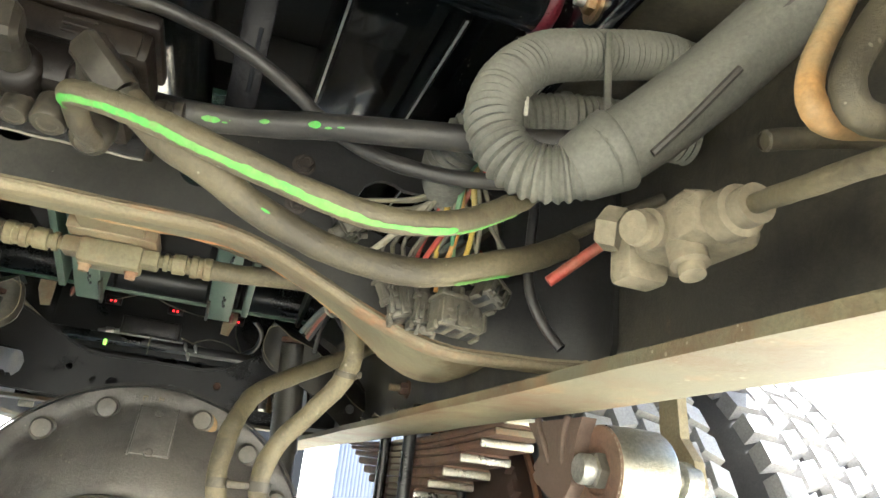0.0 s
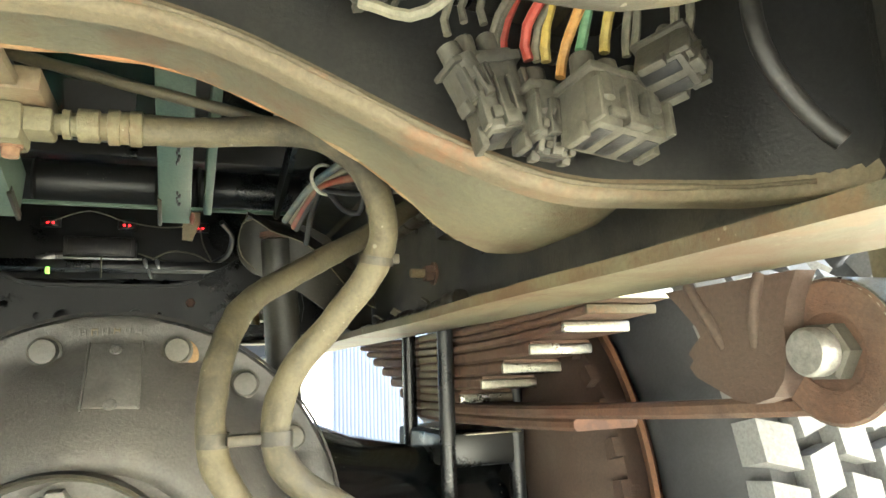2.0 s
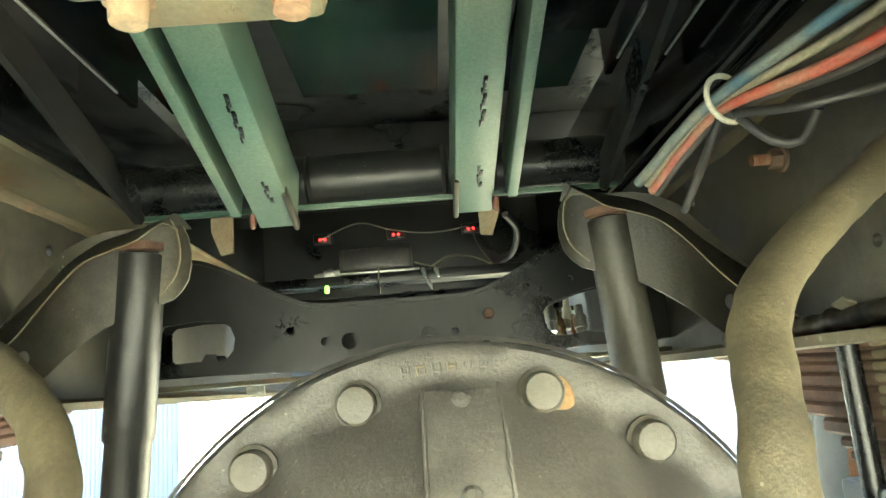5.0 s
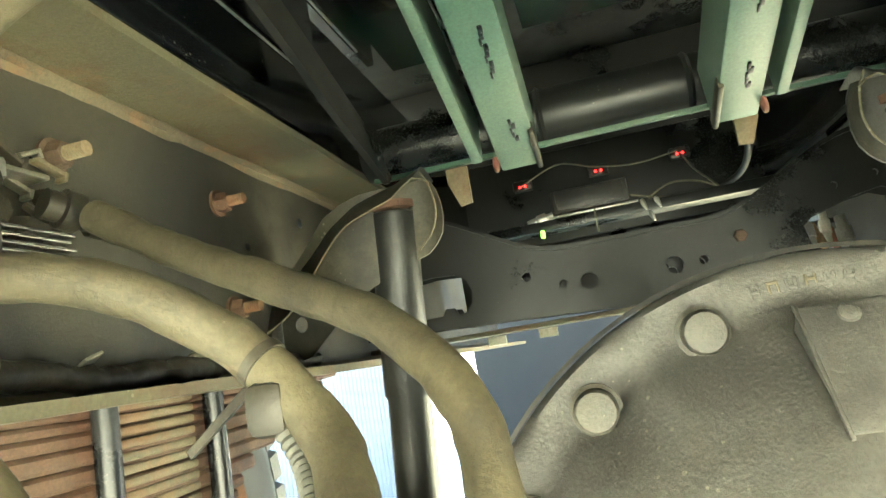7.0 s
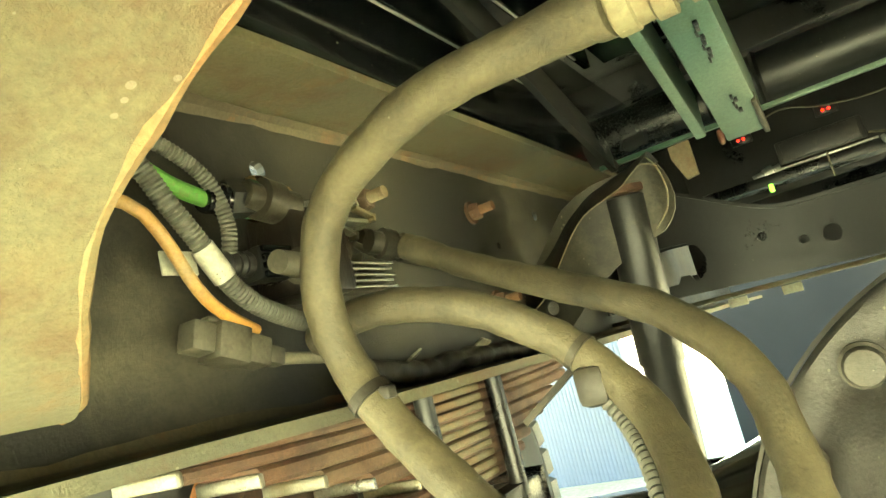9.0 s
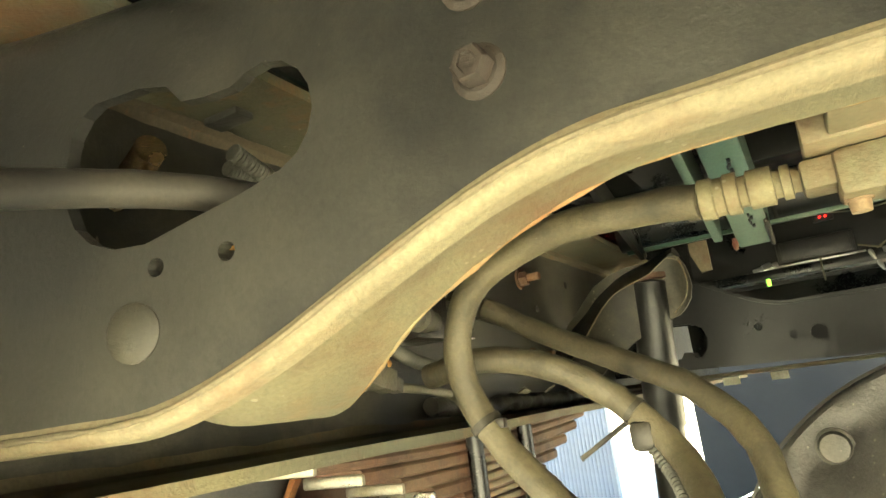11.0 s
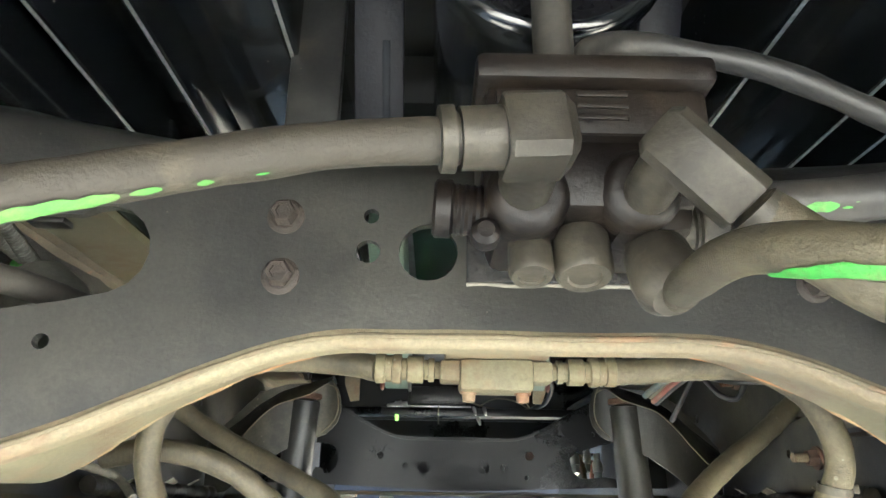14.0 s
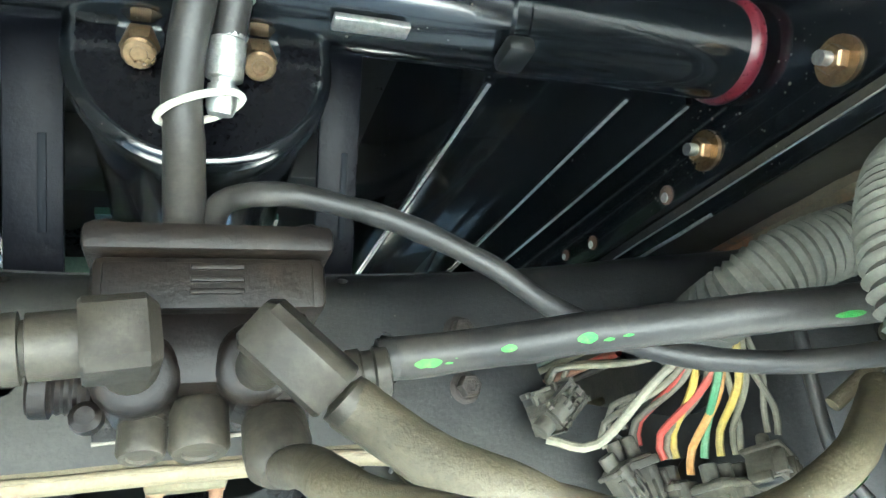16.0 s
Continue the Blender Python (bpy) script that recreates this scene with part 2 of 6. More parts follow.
# ---------------------------------------------------------------- mesh helpers
def frame_of(d):
    d = Vector(d).normalized()
    u = d.cross(Vector((0, 0, 1)) if abs(d.z) < 0.9 else Vector((1, 0, 0))).normalized()
    return d, u, d.cross(u)


def lathe(bm, p, d, profile, seg=20, caps=True):
    """A turned shape from p along d; profile: (distance, radius)."""
    d, u, v = frame_of(d)
    p = Vector(p)
    rings = []
    for s, r in profile:
        rings.append([bm.verts.new(p + d * s + (u * math.cos(a) + v * math.sin(a)) * r) for a in (2 * math.pi * i / seg for i in range(seg))])
    for a, b in zip(rings, rings[1:]):
        for i in range(seg):
            bm.faces.new((a[i], a[(i + 1) % seg], b[(i + 1) % seg], b[i])).smooth = seg > 8
    if caps:
        for ring, flip in ((rings[0], True), (rings[-1], False)):
            vs = [bm.verts.new(x.co) for x in ring]
            bm.faces.new(vs[::-1] if flip else vs)
    return bm


def cyl(bm, a, b, r, seg=20, bevel=0.0):
    a, b = Vector(a), Vector(b)
    h = (b - a).length
    prof = [(0, r), (h, r)] if not bevel else [(0, r - bevel), (bevel, r), (h - bevel, r), (h, r - bevel)]
    return lathe(bm, a, b - a, prof, seg)


def hexagon(bm, p, d, r, h):
    """A bolt head or nut with chamfered ends."""
    return lathe(bm, p, d, [(0, r), (h * 0.82, r), (h, r * 0.86)], 6)


def box(bm, lo, hi, bevel=0.0, m=None):
    lo, hi = Vector(lo), Vector(hi)
    made = bmesh.ops.create_cube(bm, size=1.0)["verts"]
    for x in made:
        x.co = Vector([(lo[i] + hi[i]) / 2 + x.co[i] * (hi[i] - lo[i]) for i in range(3)])
        if m:
            x.co = m @ x.co
    if bevel:
        edges = list({e for x in made for e in x.link_edges})
        bmesh.ops.bevel(bm, geom=edges, offset=bevel, segments=2, profile=0.5, affect="EDGES", clamp_overlap=True)
    return bm


def spline(points, step=0.006):
    """A smooth curve through the points."""
    p = [Vector(q) for q in points]
    p = [2 * p[0] - p[1]] + p + [2 * p[-1] - p[-2]]
    out = []
    for a, b, c, d in zip(p, p[1:], p[2:], p[3:]):
        n = max(2, int((c - b).length / step))
        for i in range(n):
            t = i / n
            out.append(0.5 * (2 * b + (c - a) * t + (2 * a - 5 * b + 4 * c - d) * t * t + (3 * b - a - 3 * c + d) * t ** 3))
    out.append(p[-2])
    return out


def tube(bm, points, r, seg=14, step=0.006, rib=0.0, pitch=0.004, lump=0.0):
    """A hose along a smooth curve; rib: the depth of a corrugated conduit's rings."""
    path = spline(points, pitch / 4 if rib else step)
    side = None
    rings = []
    run = 0.0
    for i, p in enumerate(path):
        d = (path[min(i + 1, len(path) - 1)] - path[max(i - 1, 0)]).normalized()
        if side is None:
            side = frame_of(d)[1]
        side = (side - d * side.dot(d)).normalized()
        up = d.cross(side)
        run += (p - path[i - 1]).length if i else 0
        rr = r + (rib * math.sin(2 * math.pi * run / pitch) if rib else 0)
        ring = []
        for k in range(seg):
            a = 2 * math.pi * k / seg
            out = side * math.cos(a) + up * math.sin(a)
            q = p + out * rr
            if lump:
                q += out * lump * (noise.noise(q * 55) + 0.7 * max(0.0, noise.noise(q * 150)))
            ring.append(bm.verts.new(q))
        rings.append(ring)
    for a, b in zip(rings, rings[1:]):
        for k in range(seg):
            bm.faces.new((a[k], a[(k + 1) % seg], b[(k + 1) % seg], b[k])).smooth = True
    bm.faces.new(rings[0][::-1])
    bm.faces.new(rings[-1])
    return bm


def circle(x, y, r, seg=18):
    return [(x + r * math.cos(2 * math.pi * i / seg), y + r * math.sin(2 * math.pi * i / seg)) for i in range(seg)]


def plate(bm, outline, holes, thick, place, cuts=()):
    """A sheet with holes, drawn flat (u, v) and laid into the world by place(u, v, w), w through its thickness."""
    flat = bmesh.new()
    for loop in (outline, *holes):
        vs = [flat.verts.new((u, v, 0)) for u, v in loop]
        for a, b in zip(vs, vs[1:] + vs[:1]):
            flat.edges.new((a, b))
    bmesh.ops.triangle_fill(flat, use_beauty=True, use_dissolve=False, edges=flat.edges[:], normal=(0, 0, 1))
    for axis, c in cuts:
        no = (1, 0, 0) if axis == "u" else (0, 1, 0)
        co = (c, 0, 0) if axis == "u" else (0, c, 0)
        bmesh.ops.bisect_plane(flat, geom=flat.verts[:] + flat.edges[:] + flat.faces[:], plane_co=co, plane_no=no)
    top = {v: bm.verts.new(place(v.co.x, v.co.y, 0.0)) for v in flat.verts}
    low = {v: bm.verts.new(place(v.co.x, v.co.y, thick)) for v in flat.verts}
    for f in flat.faces:
        bm.faces.new([top[v] for v in f.verts]).smooth = True
        bm.faces.new([low[v] for v in reversed(f.verts)]).smooth = True
    for e in flat.edges:
        if len(e.link_faces) == 1:
            a, b = e.verts
            vs = [bm.verts.new(q.co) for q in (top[a], top[b], low[b], low[a])]
            bm.faces.new(vs)
    flat.free()
    return bm


def extrude(bm, section, place, n):
    """A closed section carried along: place(k, u, v) for k = 0..n."""
    rings = [[bm.verts.new(place(k, u, v)) for u, v in section] for k in range(n + 1)]
    m = len(section)
    for a, b in zip(rings, rings[1:]):
        for i in range(m):
            bm.faces.new((a[i], a[(i + 1) % m], b[(i + 1) % m], b[i]))
    bm.faces.new(rings[0][::-1])
    bm.faces.new(rings[-1])
    return bm


def mesh_object(name, bm, mat):
    bmesh.ops.recalc_face_normals(bm, faces=bm.faces[:])
    me = bpy.data.meshes.new(name)
    for f in bm.faces:
        f.smooth = True
    bm.to_mesh(me)
    bm.free()
    me.materials.append(mat)
    me.set_sharp_from_angle(angle=radians(38))
    return new(name, me)


def part(name, bm, mat, parent, label=""):
    ob = mesh_object(name, bm, mat)
    ob.parent = parent
    ob.matrix_parent_inverse = parent.matrix_basis.inverted() if parent.parent is None else Matrix()
    return tagged(ob, label)


def thing(name, label, category, at=(0, 0, 0), group="", kind=""):
    ob = new(name)
    ob.empty_display_size = 0.02
    ob.matrix_world = Matrix.Translation(at)
    bpy.context.view_layer.update()
    return tagged(ob, label, category, group, kind)


def solo(name, bm, mat, label, category, group="", kind=""):
    return tagged(mesh_object(name, bm, mat), label, category, group, kind)


B = bmesh.new
SIDES = (-1, 1)

# ---------------------------------------------------------------- ground and surroundings
bm = B()
bmesh.ops.create_grid(bm, x_segments=60, y_segments=60, size=60)
for x in bm.verts:
    x.co.z = -0.03 + 0.006 * noise.noise(x.co * 0.9)
solo("ground", bm, CONCRETE, "pale dusty concrete yard under the truck", "ground", kind="structure")

# unseen dark blockers, added to keep daylight off the chassis from front and sides
bm = B()
box(bm, (-1.15, -1.10, 0.66), (1.15, -1.02, 1.62), 0.02)
for s in SIDES:
    side = B()
    box(side, (s * 0.98 - 0.17, -1.05, 0.60), (s * 0.98 + 0.17, 0.84, 1.13), 0.03)
    solo("side_light_block", side, SATIN, "plain dark unseen wall added to block side light ahead of the wheels", "panel", kind="structure")
front_block = solo("front_light_block", bm, SATIN, "plain dark unseen panel added to block light from the front", "panel", kind="structure")

shed = thing("shed", "open shed with pale finely ribbed metal walls and an unseen roof added to shade them", "shed", (0, 4.2, -0.03))
for xa, xb in ((-4.5, -1.12), (0.86, 4.5)):
    bm = B()
    n = int((xb - xa) / 0.005)
    low, high = [], []
    for i in range(n + 1):
        x, y = xa + (xb - xa) * i / n, 4.2 + 0.003 * (1 if i % 4 == 0 else 0)
        low.append(bm.verts.new((x, y, -0.03)))
        high.append(bm.verts.new((x, y, 2.6)))
    for i in range(n):
        bm.faces.new((low[i], low[i + 1], high[i + 1], high[i]))
    box(bm, (xa, 4.21, -0.03), (xb, 4.26, 2.6), 0.0)
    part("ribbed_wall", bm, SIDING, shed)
bm = B()
box(bm, (-0.70, 4.24, -0.03), (0.68, 4.30, 2.6), 0.01)
part("door_panel", bm, SLATE, shed, "plain dark slate panel")
# unseen roof, added and sized to keep the sun off the shed walls
bm = B()
box(bm, (-4.7, 1.5, 2.6), (4.7, 4.6, 2.70), 0.01)
part("shade_roof", bm, SIDING, shed)


# ---------------------------------------------------------------- frame rails
Z0, Z1, XW, XF, T = 0.647, 0.901, 0.415, 0.330, 0.008
RAIL_HOLES = {-1: [(1.332, 0.846, 0.008), (1.862, 0.845, 0.007), (1.720, 0.796, 0.005), (1.745, 0.70, 0.006), (2.35, 0.80, 0.008)],
              1: [(1.547, 0.787, 0.007), (1.338, 0.726, 0.008), (1.552, 0.727, 0.006), (1.899, 0.853, 0.007), (1.072, 0.759, 0.006), (1.86, 0.80, 0.007), (2.2, 0.80, 0.008)]}


def rail(s):
    r = thing("frame_rail", "dusty black pressed steel channel frame rail", "frame rail", (s * XW, 1.2, Z0), "frame rails")
    bm = B()
    holes = [circle(y, z, q, 12) for y, z, q in RAIL_HOLES[s]]
    plate(bm, [(-0.9, Z0 + 0.014), (3.3, Z0 + 0.014), (3.3, Z1 - 0.014), (-0.9, Z1 - 0.014)], holes, T, lambda u, v, w: Vector((s * (XW + w), u, v)))
    part("web", bm, RAIL, r)
    for name, z, d in (("lower_flange", Z0, 1), ("upper_flange", Z1, -1)):
        bm = B()
        outer = [(XW + T, 0.014)] + [(XW + T - 0.014 + 0.014 * math.cos(a), 0.014 - 0.014 * math.sin(a)) for a in (0.4, 0.8, 1.2)] + [(XW + T - 0.014, 0), (XF, 0)]
        inner = [(XF, T), (XW - 0.008, T)] + [(XW - 0.006 + 0.006 * math.sin(a), 0.014 - 0.006 * math.cos(a)) for a in (0.4, 0.8, 1.2)] + [(XW, 0.0142)]
        extrude(bm, outer + inner, lambda k, u, v: Vector((s * u, -0.9 + 4.2 * k / 40, z + d * (v + 0.0006 * math.sin(k * 1.7)))), 40)
        # the right upper flange takes the darker RAIL material, the others FLANGE
        part(name, bm, RAIL if s > 0 and name == "upper_flange" else FLANGE, r)
    for z, d in ((Z1 - T, -1), (Z0 + T, 1)):
        bm = B()
        n = 160
        rows = []
        for i in range(n + 1):
            y = -0.3 + 3.4 * i / n
            w = max(0.0008, 0.0035 + 0.009 * noise.noise(Vector((y * 7, s, z))) + 0.003 * noise.noise(Vector((y * 40, s, z))))
            rows.append([bm.verts.new(q) for q in ((s * (XW - 0.0012), y, z + d * (0.007 + w)), (s * (XW - 0.0035), y, z + d * 0.0042), (s * (XW - 0.008 - w), y, z + d * 0.0012))])
        for a, b in zip(rows, rows[1:]):
            for k in range(2):
                bm.faces.new((a[k], a[k + 1], b[k + 1], b[k])).smooth = True
        part("rust_streak", bm, STREAK, r, "rusty dusty streak along the channel's corner")
    return r


rails = {s: rail(s) for s in SIDES}


def rail_bolt(s, y, z, mat=ORANGE_RUST):
    """A bolt through the rail's web: washer, nut and the thread's end."""
    bolt = thing("rail_bolt", "rusty hexagon bolt with washer on the frame rail", "bolt", (s * XW, y, z), "rail bolts")
    d = (-s, 0, 0)
    part("washer", cyl(B(), (s * XW, y, z), (s * (XW - 0.003), y, z), 0.014, 18), RUST, bolt)
    part("nut", hexagon(B(), (s * (XW - 0.003), y, z), d, 0.0105, 0.011), RUST, bolt)
    bm = lathe(B(), (s * (XW - 0.014), y, z), d, [(k * 0.0012, 0.0058 - 0.0008 * (k % 2)) for k in range(15)], 12)
    part("thread", bm, mat, bolt)


for s, y, z in ((-1, 1.452, 0.83), (-1, 1.667, 0.835), (-1, 1.676, 0.725), (1, 1.483, 0.719), (1, 1.452, 0.83), (1, 1.667, 0.835)):
    rail_bolt(s, y, z)

# ---------------------------------------------------------------- front crossmember
YW, S0, XE, KB = 0.985, 0.375, 0.408, 0.50
# the web sweeps gently forward from the middle, then turns along the rail
TURN0 = math.atan(2 * KB * (S0 - 0.10))
RB = (XE - S0) / (1 - math.sin(TURN0))
ARC = RB * (math.pi / 2 - TURN0)


def low_edge(x):
    """The height of the arched lower edge."""
    x = abs(x)
    t = min(1.0, max(0.0, (x - 0.090) / 0.225))
    t = t * t * (3 - 2 * t)
    return 0.7465 - 0.0715 * t


def bent(u, w=0.0):
    """Plan of the web, whose ends turn forward and lie on the rails."""
    a = abs(u)
    s = 1 if u >= 0 else -1
    if a <= S0:
        return s * a, YW - KB * max(0.0, a - 0.10) ** 2 + w
    t = TURN0 + min((a - S0) / RB, math.pi / 2 - TURN0)
    x = S0 + RB * (math.sin(t) - math.sin(TURN0)) + w * math.sin(t)
    y = YW - KB * (S0 - 0.10) ** 2 - RB * (math.cos(TURN0) - math.cos(t)) + w * math.cos(t)
    if a > S0 + ARC:
        y -= a - S0 - ARC
    return s * min(x, XW - 0.0015), y


def web_place(u, v, w):
    x, y = bent(u, w)
    top = 0.835 + (0.009 if u > 0 else 0.024) * min(1.0, abs(u) / 0.30) ** 2
    if v > top:
        a = min((v - top) / 0.030, 1.35)
        return Vector((x, y + (0.030 - w) * (1 - math.cos(a)), top + (0.030 - w) * math.sin(a)))
    return Vector((x, y, v))


END = S0 + ARC + 0.004
outline = [(u, low_edge(min(abs(u), XE)) + 0.008) for u in np.linspace(-END + 0.02, END - 0.02, 90)]
outline += [(END - 0.006, low_edge(XE) + 0.006), (END, low_edge(XE) + 0.02)]
outline += [(END, 0.884)] + [(u, 0.877 + (0.009 if u > 0 else 0.024) * min(1.0, abs(u) / 0.30) ** 2) for u in np.linspace(END - 0.01, -END + 0.01, 40)] + [(-END, 0.898)]
outline += [(-END, low_edge(XE) + 0.02), (-END + 0.006, low_edge(XE) + 0.006)]
outline = [(float(u), float(v)) for u, v in outline]


def slot(s):
    """The key-shaped lightening hole: a wide rounded opening joined to a round one."""
    pts = [(-0.3240, 0.8231), (-0.3162, 0.8278), (-0.2922, 0.8287), (-0.2780, 0.8254), (-0.2703, 0.8161), (-0.2582, 0.8147), (-0.2449, 0.8152), (-0.2396, 0.8175), (-0.2371, 0.8193), (-0.2279, 0.8212), (-0.2189, 0.8191), (-0.2115, 0.8134), (-0.2070, 0.8048), (-0.2060, 0.7949), (-0.2088, 0.7852), (-0.2149, 0.7773), (-0.2233, 0.7724), (-0.2449, 0.7666), (-0.2712, 0.7609), (-0.2914, 0.7559), (-0.3084, 0.7567), (-0.3201, 0.7615), (-0.3286, 0.7700), (-0.3331, 0.7816), (-0.3331, 0.7999), (-0.3301, 0.8141)]
    return [(-s * u, v) for u, v in pts]


holes = [slot(-1), slot(1)]
for s in SIDES:
    holes += [circle(s * 0.2512, 0.7448, 0.0042, 12), circle(s * 0.2865, 0.7448, 0.0042, 12)]
holes += [circle(-0.0546, 0.8005, 0.0165, 20), circle(-0.088, 0.8005, 0.0068, 14), circle(-0.087, 0.8215, 0.0045, 10), circle(0.0775, 0.7960, 0.0155, 20), circle(0.1115, 0.7960, 0.0062, 14), circle(0.1105, 0.8170, 0.0042, 10), circle(-0.0937, 0.8596, 0.0036, 10), circle(0.088, 0.8596, 0.0036, 10)]
cross = thing("front_crossmember", "dusty black arched pressed crossmember with lightening holes", "crossmember", (0, YW, 0.76))
cuts = [("u", s * (S0 + ARC * k / 7)) for s in SIDES for k in range(9)] + [("v", 0.835 + 0.007 * k) for k in range(8)]
cuts += [("u", 0.03 * k) for k in range(-11, 12)]
bm = B()
plate(bm, outline, holes, 0.006, web_place, cuts)
part("web", bm, FRAME, cross)


def pan_end(x):
    """Where the rear pressing ends towards the rail."""
    return 0.374 if x > 0 else 0.353


def flange_far(x):
    """How far back the lower flange reaches, with its rounded outer corner."""
    t = min(1.0, max(0.0, (abs(x) - 0.20) / 0.14))
    far = 1.059 + 0.049 * t * t * (3 - 2 * t)
    c = min(1.0, max(0.0, (abs(x) - pan_end(x) + 0.0530) / 0.0535))
    return far - 0.056 * (1 - math.sqrt(1 - c * c))


def flange_sheet(steps, place):
    """A sheet 5 mm thick along the arch; place(u, k) gives the lower side at step k across it."""
    bm = B()
    N = 120
    low, top = [], []
    for k in range(steps + 1):
        line = [place(-END + 0.004 + (2 * END - 0.008) * i / N, k / steps) for i in range(N + 1)]
        low.append([bm.verts.new(p) for p in line])
        top.append([bm.verts.new(p + Vector((0, 0.002, 0.005))) for p in line])
    for k in range(steps):
        for i in range(N):
            bm.faces.new((low[k][i], low[k][i + 1], low[k + 1][i + 1], low[k + 1][i])).smooth = True
            bm.faces.new((top[k + 1][i], top[k + 1][i + 1], top[k][i + 1], top[k][i])).smooth = True
    for a, b in ((low[0], top[0]), (top[-1], low[-1])):
        for i in range(N):
            bm.faces.new((a[i + 1], a[i], b[i], b[i + 1]))
    return bm, [v.co.copy() for v in low[0]], [v.co.copy() for v in low[-1]]


def lip_place(u, f):
    """The web's lower edge: rolled back, then a narrow flat lip."""
    x, y = bent(u, 0.0)
    z = low_edge(min(abs(u), XE))
    ex = max(0.0, (abs(x) - 0.33) / 0.085)
    roll = min(1.0, f / 0.35)
    r = 0.0055
    yy = y - 0.002 + r * (1 - math.cos(roll * math.pi / 2)) + (0.0075 + 0.003 * ex) * max(0.0, (f - 0.35) / 0.65)
    zz = z + r * (1 - math.sin(roll * math.pi / 2)) - 0.001 * max(0.0, f - 0.35)
    return Vector((math.copysign(min(abs(x), XW - 0.0035), x), yy, zz + 0.0006 * noise.noise(Vector((x * 30, yy * 30, 0)))))


def pan_place(u, f):
    """The rear pressing: flat behind the lip in the middle, dished with a rounded wall and corner towards the rails."""
    x = u * pan_end(u) / (END - 0.004)
    a = abs(x)
    z = low_edge(a)
    yf = flange_far(x)
    ya = bent(x)[1] + 0.0085
    flat = Vector((x, ya + (yf - ya) * f, z + 0.0085 + 0.005 * f + 0.003 * math.sin(math.pi * f)))
    e = min(1.0, max(0.0, (a - 0.205) / 0.11))
    e = e * e * (3 - 2 * e)
    c = max(0.0, (a - pan_end(x) + 0.0450) / 0.0450)
    zf = z + 0.001 + 0.042 * c ** 2.8
    wall, deep = 0.984, 0.055
    if f < 0.55:
        t = f / 0.55 * math.pi / 2
        y, zz = wall + (yf - wall) * 0.5 * (1 - math.cos(t)), zf + deep * (1 - math.sin(t))
    else:
        q = (f - 0.55) / 0.45
        y, zz = wall + (yf - wall) * (0.5 + 0.5 * q), zf
    p = flat.lerp(Vector((x, y, zz)), e)
    p.z += 0.0008 * noise.noise(Vector((x * 22, f * 3, 1)))
    return p


bm, near, _ = flange_sheet(10, lip_place)
lip = part("lip", bm, LIP, cross, "brown dusty lip along the arched edge")
bm, _, far = flange_sheet(20, pan_place)
fl = part("lower_flange", bm, FLANGE, cross, "lower flange with tan dust and rusty edges")
part("rusty_edge", tube(B(), [q + Vector((0, 0.0005, 0.003)) for q in far[6:-6:4]], 0.0032, 8, 0.008, lump=0.0016), EDGE_RUST, fl, "orange rusted flange edge")
part("rusty_edge", tube(B(), [q + Vector((0, -0.0003, 0.001)) for q in near[4:-4:4]], 0.0013, 8, 0.01, lump=0.001), STREAK, lip, "rusty line along the bend")
bm = B()
extrude(bm, [(YW + 0.024, 0), (1.06, 0), (1.06, 0.006), (YW + 0.024, 0.006)], lambda k, u, v: Vector((-0.32 + 0.64 * k / 24, u, 0.860 + v + (0.009 if k > 12 else 0.024) * min(1.0, abs(-0.32 + 0.64 * k / 24) / 0.30) ** 2)), 24)
part("upper_flange", bm, FRAME, cross)
for s in SIDES:
    part("plug", lathe(B(), (*bent(s * 0.2979), 0.7187), (-s * 0.28, -1, 0), [(-0.003, 0.0128), (0.0015, 0.0128), (0.003, 0.0105), (0.0035, 0.0)], 22, False), RAIL, cross, "round dusty plug")
for s in SIDES:
    for z in (0.785, 0.820):
        bx = -0.135 if s < 0 else 0.158
        bolt = thing("flange_bolt", "brown rusted flange bolt in the crossmember web", "bolt", (bx, YW, z), "crossmember bolts")
        part("flange", lathe(B(), (bx, YW, z), (0, -1, 0), [(0, 0.0105), (0.0015, 0.0105), (0.003, 0.008)], 20), BOLT_BROWN, bolt)
        part("head", lathe(B(), (bx, YW - 0.003, z), (0, -1, 0), [(0, 0.0072), (0.0065, 0.0072), (0.0078, 0.0062), (0.0078, 0.0040), (0.0068, 0.0036), (0.0066, 0.0)], 6, False), BOLT_BROWN, bolt)

# ---------------------------------------------------------------- rear crossmember
rear = thing("rear_crossmember", "black arched crossmember with round holes behind the axle", "crossmember", (0, 2.05, 0.68))


def rear_top(x):
    t = min(1.0, max(0.0, (abs(x) - 0.10) / 0.22))
    return 0.769 + 0.085 * t * t * (3 - 2 * t)


out = [(float(x), 0.672 + 0.012 * min(1, abs(x) / 0.3)) for x in np.linspace(-0.413, 0.413, 30)] + [(float(x), rear_top(x)) for x in np.linspace(0.413, -0.413, 60)]
hl = [circle(-0.157, 0.739, 0.007, 14), circle(-0.106, 0.719, 0.0065, 14), circle(-0.069, 0.717, 0.0125, 16), circle(0.049, 0.718, 0.0125, 16), circle(0.089, 0.718, 0.0065, 14), circle(0.135, 0.70, 0.005, 12)]
